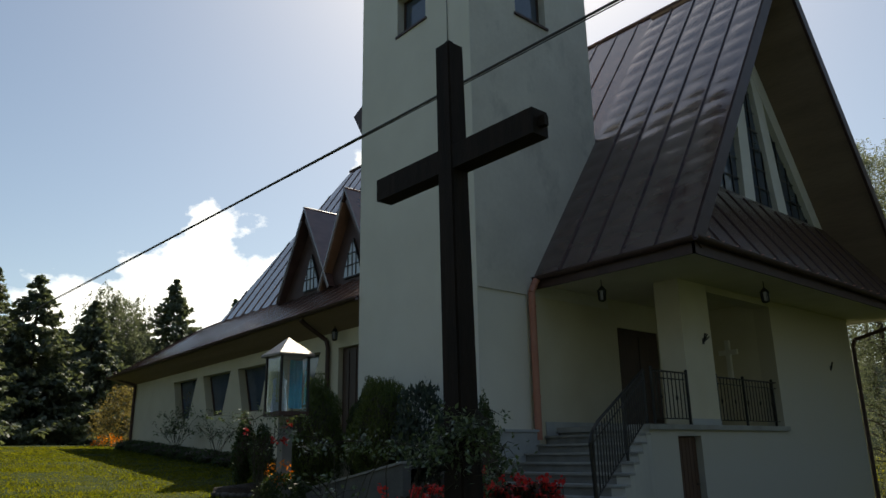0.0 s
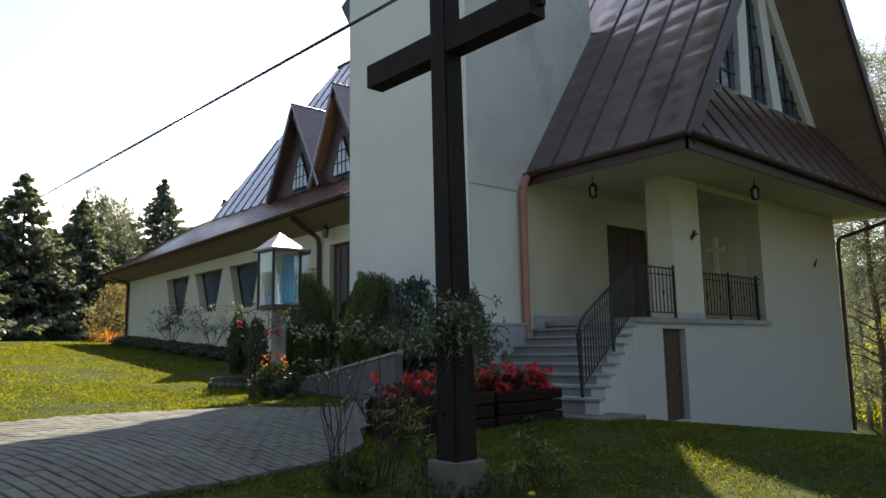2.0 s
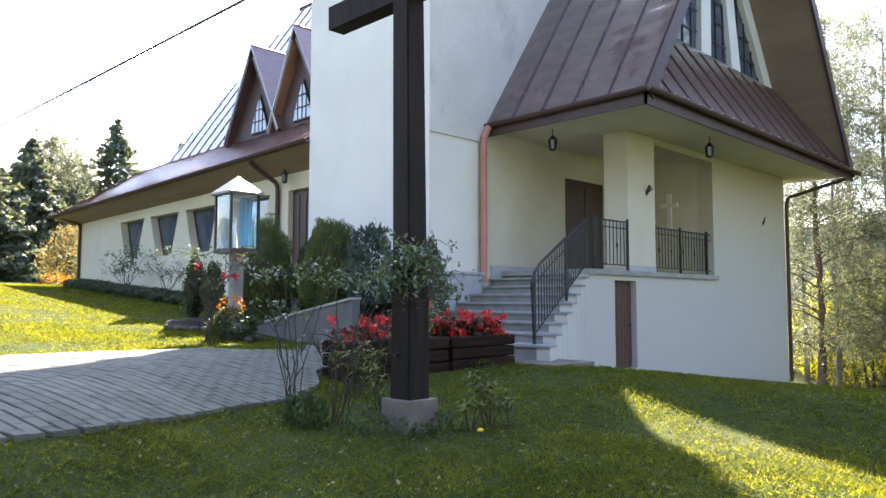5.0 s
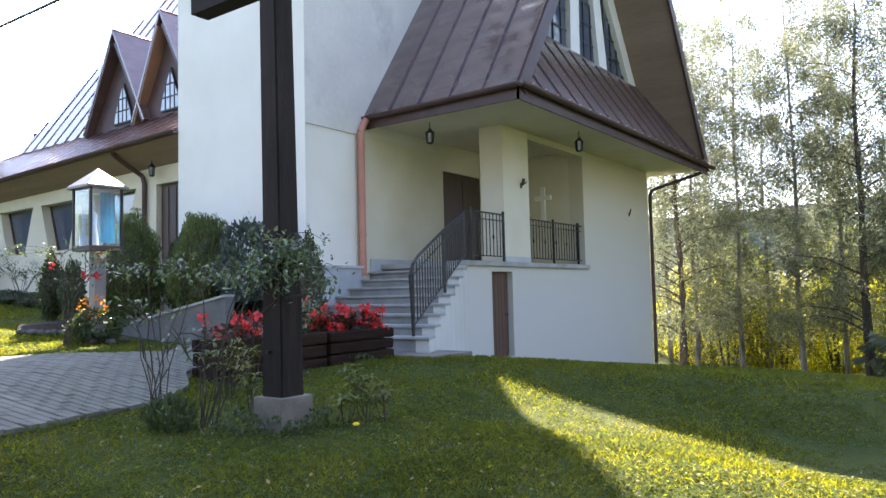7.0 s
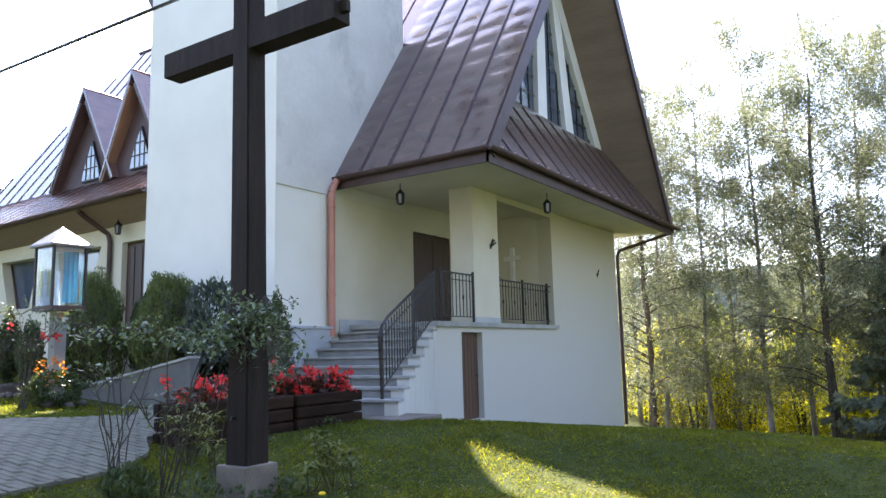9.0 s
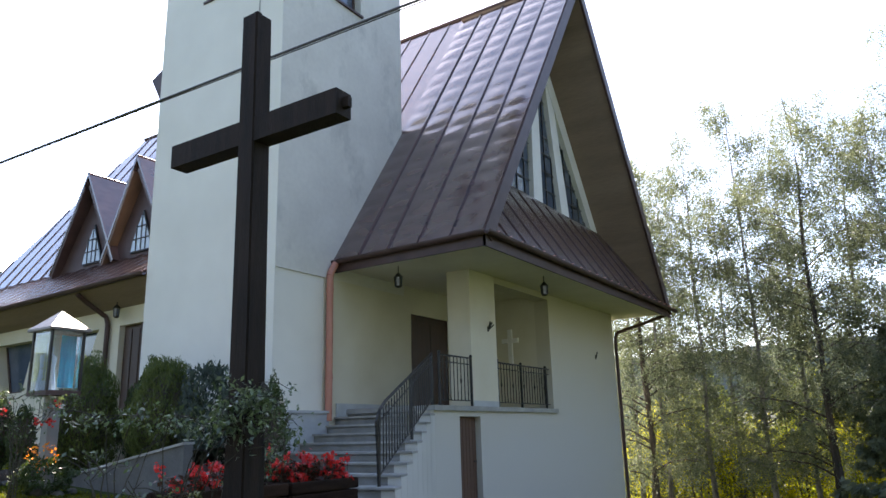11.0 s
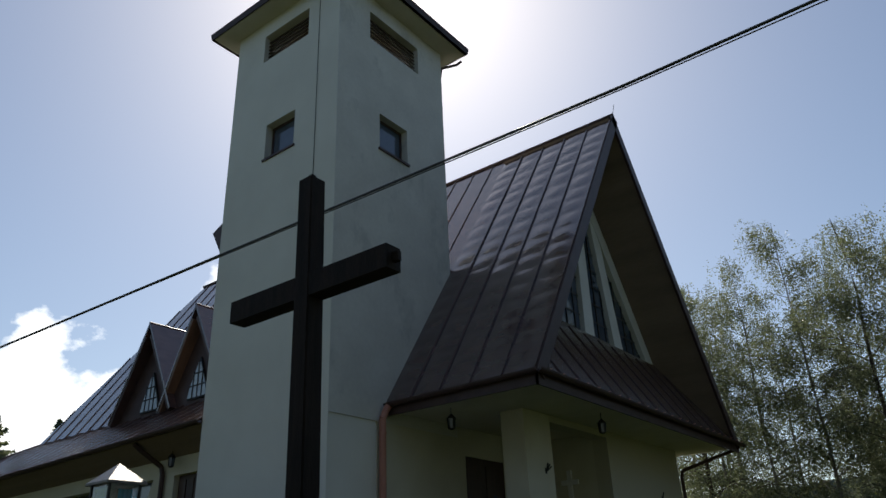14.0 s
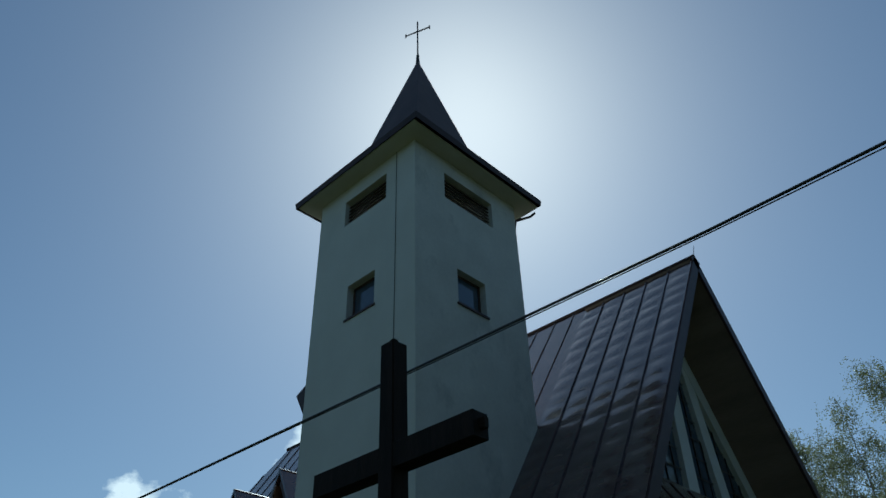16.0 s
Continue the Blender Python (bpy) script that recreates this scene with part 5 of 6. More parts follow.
for k, (dx, dy, d, h) in enumerate(under):
    px, py = ray_place(dx, dy, d)
    bush("hazel_bush", px, py, ground_z(px, py) - 0.3, 1.9, h, 200 + k, (YELLOW_LEAF, HAZEL_LEAF, YELLOW_LEAF, HAZEL_LEAF, BIRCH_LEAF)[k * 2 % 5], "yellow-green undergrowth shrub between the birches", 8000, 0.125, 0.5, group="undergrowth", core=False, upward=0.1, stems=7)
spruce(26.5, 0.6, 6.4, 350, 2.2)
for k, (dx, dy, d, h, w) in enumerate(((0.150, 0.988, 44, 9.6, 3.9), (0.200, 0.979, 43, 9.0, 3.9), (0.255, 0.967, 53, 8.6, 4.2), (0.350, 0.936, 52, 11.3, 4.6), (0.421, 0.907, 60, 12.7, 2.8), (0.115, 0.993, 40, 9.8, 4.2), (0.06, 0.995, 40, 10.4, 4.2), (0.315, 0.95, 57, 9.0, 4.4), (0.175, 0.98, 48, 7.6, 4.2), (0.23, 0.973, 46, 6.6, 4.0), (0.0, 0.99, 43, 10.5, 4.4), (0.275, 0.96, 44, 5.8, 4.0), (0.262, 0.965, 45, 8.2, 3.5))):
    spruce(dx * d, dy * d, h, 300 + k, w)
for k, (dx, dy, d, h) in enumerate(((0.283, 0.958, 48, 10.0), (0.300, 0.952, 50, 9.6), (0.272, 0.961, 50, 9.4), (0.292, 0.955, 53, 9.8))):
    birch(dx * d, dy * d, h, 330 + k, 5200, 2.2, 0, None, "round-crowned pale green birch among the spruces", leaf=0.10)

def far_house():
    """A small pale house down the slope, glimpsed between the trunks."""
    x, y = 56.5, 9.4
    z = ground_z(x, y)
    th = empty("house", (x, y, z), label="small pale house with a grey roof behind the trees", category="house")
    part("wall", pierced("x", x - 2.5, 0.3, y - 3.0, y + 3.0, z, z + 2.7, [(y - 1.9, y - 0.9, z + 1.0, z + 2.1), (y + 0.8, y + 1.8, z + 1.0, z + 2.1)]), WHITE_FRAME, th)
    part("wall", boxes((x - 2.2, x + 2.5, y - 3.0, y - 2.7, z, z + 2.7)), WHITE_FRAME, th)
    part("wall", boxes((x - 2.2, x + 2.5, y + 2.7, y + 3.0, z, z + 2.7)), WHITE_FRAME, th)
    for a in (y - 1.9, y + 0.8):
        part("window", boxes((x - 2.4, x - 2.35, a, a + 1.0, z + 1.0, z + 2.1)), PANE, th, "dark window")
    part("roof", prism(bmesh.new(), [(x - 3.0, z + 2.7), (x + 3.0, z + 2.7), (x, z + 4.2)], "y", y - 3.3, y + 3.3), RISER, th, "grey pitched roof")


far_house()

# far wooded hills; behind the camera an unseen nearer rise, added to block sky light
HILL = material("far_wood", (0.075, 0.095, 0.085), (0.12, 0.14, 0.125), 0.95, 0.15, 1.2, 1.0, 0.6)


def hills():
    verts, faces = [], []
    n = 180
    for i in range(n):
        a = 2 * math.pi * i / n
        # back: share of the added light-blocking rise, close and high behind the camera
        back = smooth(-0.15, 0.45, math.cos(a - radians(228)))
        r = 170 * (1 - back) + 36 * back
        top = (19 + 5 * noise.noise((math.cos(a) * 3, math.sin(a) * 3, 1))) * (1 - back) + 24 * back + 1.4 * noise.noise((a * 30, 0, 2)) + 0.8 * noise.noise((a * 90, 0, 5))
        for k, (rr, zz) in enumerate(((r * 0.97, -6), (r, top * 0.55), (r * 1.04, top))):
            verts.append((rr * math.cos(a), rr * math.sin(a), zz))
    for i in range(n):
        j = (i + 1) % n
        for k in range(2):
            faces.append((i * 3 + k, j * 3 + k, j * 3 + k + 1, i * 3 + k + 1))
    tagged(pydata("backdrop", verts, faces, HILL, smooth=True), "far dark wooded hills, with an added unseen sky screen behind the camera", "hills", kind="structure")


hills()


# ---- railings ----


def bar_railing(name, a, b, z0, z1, label, n, posts=(0.0, 1.0), drop=0.1):
    """A straight iron railing from a to b with upright bars."""
    a, b = Vector((*a, 0)), Vector((*b, 0))
    th = empty(name, (a.x, a.y, z0), label=label, category="railing", group="porch railings")
    part("top_rail", boxes_between(a, b, z1 - 0.03, z1, 0.022), IRON, th)
    part("bottom_rail", boxes_between(a, b, z0 + drop, z0 + drop + 0.02, 0.015), IRON, th)
    part("middle_rail", boxes_between(a, b, z1 - 0.16, z1 - 0.14, 0.012), IRON, th)
    for t in posts:
        p = a.lerp(b, t)
        bm = boxes((p.x - 0.022, p.x + 0.022, p.y - 0.022, p.y + 0.022, z0, z1 + 0.01))
        post = part("post", bm, IRON, th)
        ball = bmesh.new()
        bmesh.ops.create_uvsphere(ball, u_segments=10, v_segments=6, radius=0.035)
        bmesh.ops.translate(ball, verts=ball.verts, vec=(p.x, p.y, z1 + 0.03))
        part("ball", ball, IRON, post)
    for i in range(1, n):
        p = a.lerp(b, i / n)
        part("baluster", boxes((p.x - 0.008, p.x + 0.008, p.y - 0.008, p.y + 0.008, z0 + drop, z1 - 0.03)), IRON, th)
        if i % 4 == 2:
            k = bmesh.new()
            bmesh.ops.create_uvsphere(k, u_segments=8, v_segments=6, radius=0.03)
            for v in k.verts:
                v.co = Vector((p.x + v.co.x * 0.8, p.y + v.co.y * 0.8, (z0 + z1) / 2 + v.co.z * 2.0))
            part("knot", k, IRON, th)


def boxes_between(a, b, z0, z1, w):
    d = (b - a).normalized()
    s = Vector((-d.y, d.x, 0)) * w
    bm = bmesh.new()
    lo = [bm.verts.new((*(p + q).xy, z0)) for p, q in ((a, s), (b, s), (b, -s), (a, -s))]
    hi = [bm.verts.new((v.co.x, v.co.y, z1)) for v in lo]
    bm.faces.new(lo[::-1])
    bm.faces.new(hi)
    for i in range(4):
        bm.faces.new((lo[i], lo[(i + 1) % 4], hi[(i + 1) % 4], hi[i]))
    return bm


bar_railing("porch_railing", (12.2, 7.93), (13.43, 7.93), FLOOR, 3.16, "short black iron railing beside the porch pillar", 9)
bar_railing("porch_railing", (14.60, 8.0), (17.43, 8.0), FLOOR, 3.16, "black iron balcony railing in the porch opening", 20, (0.04, 0.45, 0.93))


def stair_rail():
    th = empty("stair_railing", (9.05, 6.98, 0.84), label="black wrought-iron stair railing with curved foot", category="railing")
    a, b = Vector((9.05, 6.98, 0.84)), Vector((12.0, 7.97, FLOOR))
    top_a, top_b = a + Vector((0, 0, 1.12)), b + Vector((0, 0, 1.0))
    bm = bmesh.new()
    pts = [a + Vector((0, 0, 0.0)), a + Vector((-0.03, 0, 0.55)), a + Vector((-0.06, 0, 0.95)), a + Vector((0.02, 0, 1.13)), top_a + (top_b - top_a) * 0.1 + Vector((0, 0, 0.04)), top_b]
    tube(bm, pts, 0.026, 8)
    part("handrail", bm, IRON, th)
    low = [a + Vector((0.04, 0, 0.18)), b + Vector((0, 0, 0.12))]
    part("bottom_rail", bar(bmesh.new(), *low, 0.014), IRON, th)
    part("middle_rail", bar(bmesh.new(), top_a + Vector((0.03, 0, -0.15)), top_b + Vector((0, 0, -0.15)), 0.011), IRON, th)
    for t in (0.0, 0.55, 1.0):
        p = a.lerp(b, t)
        part("post", boxes((p.x - 0.02, p.x + 0.02, p.y - 0.02, p.y + 0.02, p.z - 0.05, p.z + (1.1 - 0.1 * t))), IRON, th)
    for i in range(1, 22):
        t = i / 22
        p = low[0].lerp(low[1], t)
        q = top_a.lerp(top_b, t)
        part("baluster", boxes((p.x - 0.008, p.x + 0.008, p.y - 0.008, p.y + 0.008, p.z, q.z)), IRON, th)


stair_rail()


# ---- lanterns and small fittings ----


def lantern(x, y, z, hang=0.0, arm=None):
    th = empty("porch_lantern", (x, y, z), label="small black hexagonal lantern hanging from the soffit", category="lamp", group="porch lanterns")
    bm = bmesh.new()
    for i in range(6):
        a = math.pi / 3 * i
        bar(bm, (x + 0.07 * math.cos(a), y + 0.07 * math.sin(a), z - 0.20), (x + 0.085 * math.cos(a), y + 0.085 * math.sin(a), z), 0.009, 4)
    part("cage", bm, IRON, th)
    part("glass", bar(bmesh.new(), (x, y, z - 0.2), (x, y, z), 0.062, 6, 0.075), PANE, th, "dark lantern glass")
    part("cap", bar(bmesh.new(), (x, y, z), (x, y, z + 0.10), 0.11, 6, 0.02), IRON, th)
    part("foot", bar(bmesh.new(), (x, y, z - 0.23), (x, y, z - 0.2), 0.04, 6, 0.08), IRON, th)
    part("rod", bar(bmesh.new(), (x, y, z + 0.1), (x, y, z + 0.1 + hang), 0.01, 5), IRON, th)


lantern(12.27, 8.97, 4.88, 0.15)
lantern(15.27, 6.96, 4.88, 0.15)
lantern(10.33, 16.12, 4.78, 0.10)


def wall_holder(x, z, prongs):
    th = empty("flag_holder", (x, YF, z), label="small black iron flag holder on the cream wall", category="holder", group="flag holders")
    part("plate", boxes((x - 0.03, x + 0.03, YF - 0.012, YF + 0.002, z - 0.12, z + 0.0)), IRON, th)
    for i in range(prongs):
        a = -0.05 + i * 0.48
        part("tube", bar(bmesh.new(), (x, YF - 0.02, z - 0.07), (x + 0.17 * math.sin(a), YF - 0.07, z - 0.07 + 0.17 * math.cos(a)), 0.017, 8), IRON, th)


wall_holder(14.21, 3.92, 3)
wall_holder(20.56, 3.73, 1)

crucifix = empty("wall_crucifix", (17.44, 9.06, 3.87), label="pale stone cross fixed to the porch wall", category="cross")
part("upright", boxes((17.37, 17.45, 9.0, 9.12, 3.35, 4.28), bevel=0.01), WHITE_FRAME, crucifix)
part("arm", boxes((17.37, 17.45, 8.82, 9.0, 3.92, 4.04)), WHITE_FRAME, crucifix)
part("arm", boxes((17.37, 17.45, 9.12, 9.30, 3.92, 4.04)), WHITE_FRAME, crucifix)


# ---- shrine ----


def shrine():
    cx, cy = 6.82, 12.2
    zg = ground_z(cx, cy)
    th = empty("glass_shrine", (cx, cy, zg), label="glazed wayside shrine with metal pyramid roof on a grey pillar", category="shrine")
    part("pillar", boxes((cx - 0.10, cx + 0.10, cy - 0.10, cy + 0.10, zg - 0.1, 2.38), bevel=0.01), RISER, th)
    part("floor", boxes((cx - 0.30, cx + 0.30, cy - 0.30, cy + 0.30, 2.38, 2.46)), ROOF_EDGE, th)
    for sx in (-1, 1):
        for sy in (-1, 1):
            part("corner_post", boxes((cx + sx * 0.28 - 0.02, cx + sx * 0.28 + 0.02, cy + sy * 0.28 - 0.02, cy + sy * 0.28 + 0.02, 2.46, 3.46)), IRON, th)
    for a in range(4):
        m = Matrix.Translation((cx, cy, 0)) @ Matrix.Rotation(math.pi / 2 * a, 4, "Z")
        p = part("glass_pane", box(bmesh.new(), -0.26, 0.26, -0.283, -0.277, 2.46, 3.46, m=m), GLASS, th)
        p.visible_shadow = False
    bm = bmesh.new()
    base = [bm.verts.new((cx + sx * 0.365, cy + sy * 0.365, 3.46)) for sx, sy in ((-1, -1), (1, -1), (1, 1), (-1, 1))]
    rim = [bm.verts.new((v.co.x, v.co.y, 3.50)) for v in base]
    tip = bm.verts.new((cx, cy, 3.84))
    bm.faces.new(base[::-1])
    for i in range(4):
        j = (i + 1) % 4
        bm.faces.new((base[i], base[j], rim[j], rim[i]))
        bm.faces.new((rim[i], rim[j], tip))
    part("roof", bm, TIN, th, "shiny galvanised pyramid roof")
    bm = bmesh.new()
    n = 34
    r0, r1 = [], []
    for i in range(n + 1):
        t = i / n
        x = cx - 0.02 + 0.27 * t
        y = cy - 0.12
        k = 0.03 * math.sin(i * 1.9)
        r0.append(bm.verts.new((x, y + k, 2.52)))
        r1.append(bm.verts.new((x, y + k * 0.6, 3.40)))
    for i in range(n):
        bm.faces.new((r0[i], r0[i + 1], r1[i + 1], r1[i]))
    part("curtain", bm, TURQUOISE, th, "turquoise pleated cloth", smooth=True)
    bm = bmesh.new()
    for i in range(16):
        y = cy - 0.24 + i * 0.030
        k = 0.012 * math.sin(i * 2.1)
        box(bm, cx - 0.235 + k, cx - 0.228 + k, y, y + 0.024, 2.62, 3.42)
    for i in range(9):
        box(bm, cx - 0.25, cx - 0.215, cy - 0.24, cy + 0.24, 2.64 + i * 0.09, 2.66 + i * 0.09)
    part("lace", bm, LACE, th, "pale green lace curtain")
    fig = empty("statuette", (cx - 0.14, cy + 0.02, 2.46), label="small pale blue plaster statuette standing in the shrine", category="statue")
    bm = bmesh.new()
    prof = ((0.15, 2.46), (0.14, 2.60), (0.11, 2.85), (0.13, 3.02), (0.06, 3.10), (0.075, 3.17), (0.055, 3.24), (0.01, 3.27))
    rings = [[bm.verts.new((cx - 0.14 + r * math.cos(2 * math.pi * i / 14), cy + 0.02 + r * math.sin(2 * math.pi * i / 14), z)) for i in range(14)] for r, z in prof]
    for a, b in zip(rings, rings[1:]):
        for i in range(14):
            bm.faces.new((a[i], a[(i + 1) % 14], b[(i + 1) % 14], b[i]))
    part("figure", bm, PALE_BLUE, fig, smooth=True)


TIN = material("galvanised_tin", (0.13, 0.112, 0.10), (0.22, 0.195, 0.175), 0.45, 3, 12, 0.4, 0.02, metal=0.5)
LACE = material("green_lace", (0.30, 0.36, 0.16), (0.55, 0.58, 0.36), 0.85, 14, 60, 0.2, 0.003)
TURQUOISE = material("turquoise_cloth", (0.005, 0.36, 0.58), (0.02, 0.50, 0.72), 0.8, 6, 60, 0.1, 0.003)
PALE_BLUE = material("painted_plaster", (0.40, 0.52, 0.64), (0.55, 0.62, 0.70), 0.6, 6, 60, 0.1, 0.003)
shrine()


# ---- planters ----


def planter(x0, x1, y0, y1, z0, z1, label):
    th = empty("log_planter", ((x0 + x1) / 2, (y0 + y1) / 2, z0), label=label, category="planter", group="log planters by the steps")
    n = 4
    h = (z1 - z0) / n
    for i in range(n):
        za, zb = z0 + i * h + 0.008, z0 + (i + 1) * h - 0.008
        j = 0.012 * (i % 2)
        part("log", boxes((x0 - j, x1 + j, y0, y0 + 0.11, za, zb), bevel=0.025), WOOD_PLANTER, th)
        part("log", boxes((x0 - j, x1 + j, y1 - 0.11, y1, za, zb), bevel=0.025), WOOD_PLANTER, th)
        part("log", boxes((x0, x0 + 0.11, y0 + 0.11, y1 - 0.11, za, zb), bevel=0.025), WOOD_PLANTER, th)
        part("log", boxes((x1 - 0.11, x1, y0 + 0.11, y1 - 0.11, za, zb), bevel=0.025), WOOD_PLANTER, th)
    part("soil", boxes((x0 + 0.1, x1 - 0.1, y0 + 0.1, y1 - 0.1, z0 + 0.05, z1 - 0.05)), SOIL, th, "dark potting soil")


def blossoms(rng, centres, r, per):
    c = np.repeat(centres, per, axis=0) + rng.normal(size=(len(centres) * per, 3)) * r * 0.55
    return quads(rng, c, r, 0.8, 0.8)


def red_flowers(x0, x1, y0, y1, z, seed, n, leaves):
    """Begonias: dark bronze leaves under loose clusters of red blossoms."""
    rng = np.random.default_rng(seed)
    th = empty("red_flowers", ((x0 + x1) / 2, (y0 + y1) / 2, z), label="red begonias with dark bronze leaves filling the log planter", category="flowers", group="planter flowers")
    c = np.stack([rng.uniform(x0, x1, leaves), rng.uniform(y0, y1, leaves), z + rng.uniform(0, 0.30, leaves)], 1)
    leaf_mesh("leaves", quads(rng, c, 0.08, 0.5, 0.8), BRONZE_LEAF, th, "dark bronze leaves")
    c = np.stack([rng.uniform(x0 - 0.05, x1 + 0.05, n), rng.uniform(y0 - 0.10, y1, n), z + rng.uniform(0.06, 0.40, n)], 1)
    leaf_mesh("blossoms", blossoms(rng, c, 0.062, 16), RED_PETAL, th, "clustered red blossoms")
    bm = bmesh.new()
    for p in c:
        bar(bm, (p[0], p[1], z - 0.1), (p[0], p[1], p[2]), 0.006, 4)
    part("stalk", bm, STEM, th)


BRONZE_LEAF = leaf_material("bronze_begonia_leaf", (0.040, 0.022, 0.014), (0.085, 0.040, 0.026), 0.4, 0.25, 0.4, (1.8, 1.2, 0.8), 0.4)
planter(7.10, 8.40, 6.84, 7.50, 0.40, 1.03, "dark log planter beside the steps")
planter(5.42, 7.06, 6.88, 7.50, 0.36, 1.03, "long dark log planter behind the cross")
red_flowers(7.22, 8.30, 6.98, 7.42, 0.95, 71, 58, 1000)
red_flowers(5.46, 6.35, 6.90, 7.42, 0.90, 72, 22, 320)


# ---- roses and small plants ----


def rose(x, y, z0, height, spread, seed, stems, leaves, blooms, label, size=0.06, low=0.45, crown=()):
    rnd, rng = random.Random(seed), np.random.default_rng(seed)
    th = empty("rose_bush", (x, y, z0), label=label, category="rose bush", group="rose bushes")
    cs, tips = [], []
    for i in range(stems):
        bm = bmesh.new()
        a = rnd.uniform(0, 2 * math.pi)
        h = height * rnd.uniform(0.6, 1.05)
        r = spread * rnd.uniform(0.3, 1.0)
        p = Vector((x + 0.06 * math.cos(a), y + 0.06 * math.sin(a), z0))
        path = [p]
        for k in range(1, 7):
            t = k / 6
            path.append(Vector((x + math.cos(a) * r * t ** 1.4 + rnd.uniform(-0.05, 0.05), y + math.sin(a) * r * t ** 1.4 + rnd.uniform(-0.05, 0.05), z0 + h * (t - 0.14 * t * t * t))))
        limb(bm, path, 0.010, 0.004, 5)
        tips.append(path[-1])
        for b in range(4):
            t = rnd.uniform(low, 0.97)
            k = min(5, int(t * 6))
            q = path[k].lerp(path[k + 1], t * 6 - k)
            e = q + Vector((rnd.uniform(-1, 1), rnd.uniform(-1, 1), rnd.uniform(0.1, 0.9))).normalized() * 0.28 * height * rnd.uniform(0.4, 1)
            limb(bm, [q, (q + e) / 2 + Vector((0, 0, 0.02)), e], 0.006, 0.003, 4)
            tips.append(e)
            m = leaves // (stems * 4)
            s = rng.uniform(0.1, 1.1, m)[:, None]
            cs.append(np.array(q)[None] * (1 - s) + np.array(e)[None] * s + rng.normal(size=(m, 3)) * 0.065)
        part("cane", bm, STEM, th)
    for n, dx, dy, up, r, h in crown:
        hub = Vector((x + dx, y + dy, z0 + up))
        spine = []
        for i in range(2):
            end = hub + Vector(rng.normal(size=3) * np.array([r, r, h]))
            p = Vector((x + rnd.uniform(-0.08, 0.08), y + rnd.uniform(-0.08, 0.08), z0))
            path = [p + (end - p) * t + Vector((0, 0, (end.z - p.z) * 0.45 * math.sin(math.pi * t) * (1 - 0.35 * t))) + Vector((rnd.uniform(-0.045, 0.045), rnd.uniform(-0.045, 0.045), rnd.uniform(-0.03, 0.03))) for t in (0, 0.15, 0.3, 0.45, 0.6, 0.8, 1.0)]
            bm = bmesh.new()
            limb(bm, path, 0.0065, 0.0025, 5)
            part("cane", bm, STEM, th)
            spine += [path[-2], path[-1], path[-2].lerp(path[-1], 0.5)]
        for i in range(n // 12):
            c = np.array(hub) + rng.normal(size=3) * np.array([r, r, h])
            d = rng.normal(size=3) * np.array([0.11, 0.11, 0.05])
            cs.append(c + d * rng.uniform(-1, 1, 12)[:, None] + rng.normal(size=(12, 3)) * 0.03)
            near = min(spine, key=lambda q: (q - Vector(c)).length)
            twig = bmesh.new()
            limb(twig, [near, near.lerp(Vector(c), 0.5) + Vector((0, 0, 0.03)), c], 0.004, 0.002, 4)
            part("twig", twig, STEM, th)
    leaf_mesh("leaves", quads(rng, np.concatenate(cs), size, 0.35, 0.5), ROSE_LEAF, th)
    if blooms:
        c = np.array([tips[rnd.randrange(len(tips))] for _ in range(blooms)]) + rng.normal(size=(blooms, 3)) * 0.03
        leaf_mesh("blossoms", blossoms(rng, c, 0.06, 14), RED_PETAL, th, "open red rose blossoms")
    return th


rose(4.02, 5.28, 0.40, 1.00, 0.34, 81, 2, 30, 0, "leafy rose bush arching before the cross post", 0.054, 0.80, ((560, 0.18, -0.80, 1.46, 0.11, 0.09), (380, 0.12, -0.66, 1.32, 0.14, 0.08), (190, 0.04, -0.42, 1.32, 0.14, 0.06), (130, 0.36, -0.98, 1.24, 0.08, 0.12)))
rose(6.85, 7.2, 0.92, 0.62, 0.34, 82, 7, 420, 3, "rose bush with red blooms in the planter", 0.06)
rose(3.95, 5.95, 0.44, 1.15, 0.55, 83, 3, 40, 0, "leggy rose bush with long bare canes on the lawn", 0.054, 0.80, ((200, -0.02, 0.04, 1.34, 0.26, 0.06), (90, 0.40, -0.30, 1.30, 0.12, 0.06), (50, -0.2, 0.1, 0.95, 0.18, 0.10)))
rose(6.15, 11.9, 0.80, 1.50, 0.50, 85, 6, 60, 5, "rose bush with red blooms below the shrine", 0.06, 0.75, ((190, -0.10, 0.35, 1.52, 0.30, 0.08), (150, 0.35, -0.35, 1.36, 0.26, 0.08)))
rose(9.9, 25.2, 1.6, 1.9, 0.9, 86, 12, 620, 0, "nearly bare shrub against the nave wall", 0.09)
rose(9.9, 22.0, 1.5, 1.6, 0.8, 87, 10, 420, 0, "nearly bare shrub against the nave wall", 0.07)
bush("dahlia_plant", 6.75, 12.1, ground_z(6.75, 12.1), 0.46, 0.60, 90, THUJA_LEAF, "dark leafy plant under the orange flowers", 1500, 0.09, 0.3, category="plant", core=False, upward=0.2)
bush("marigolds", 6.62, 12.0, 1.18, 0.24, 0.42, 88, ORANGE_PETAL, "small clump of orange flowers by the shrine", 80, 0.075, 0.2, category="flowers", core=False, upward=0.2)
bush("grass_tuft", 3.72, 5.35, ground_z(3.72, 5.35) - 0.05, 0.20, 0.34, 89, THUJA_LEAF, "dark tuft of fine grass at the rose foot", 900, 0.055, 0.6, category="grass tuft", core=False, upward=1.6)


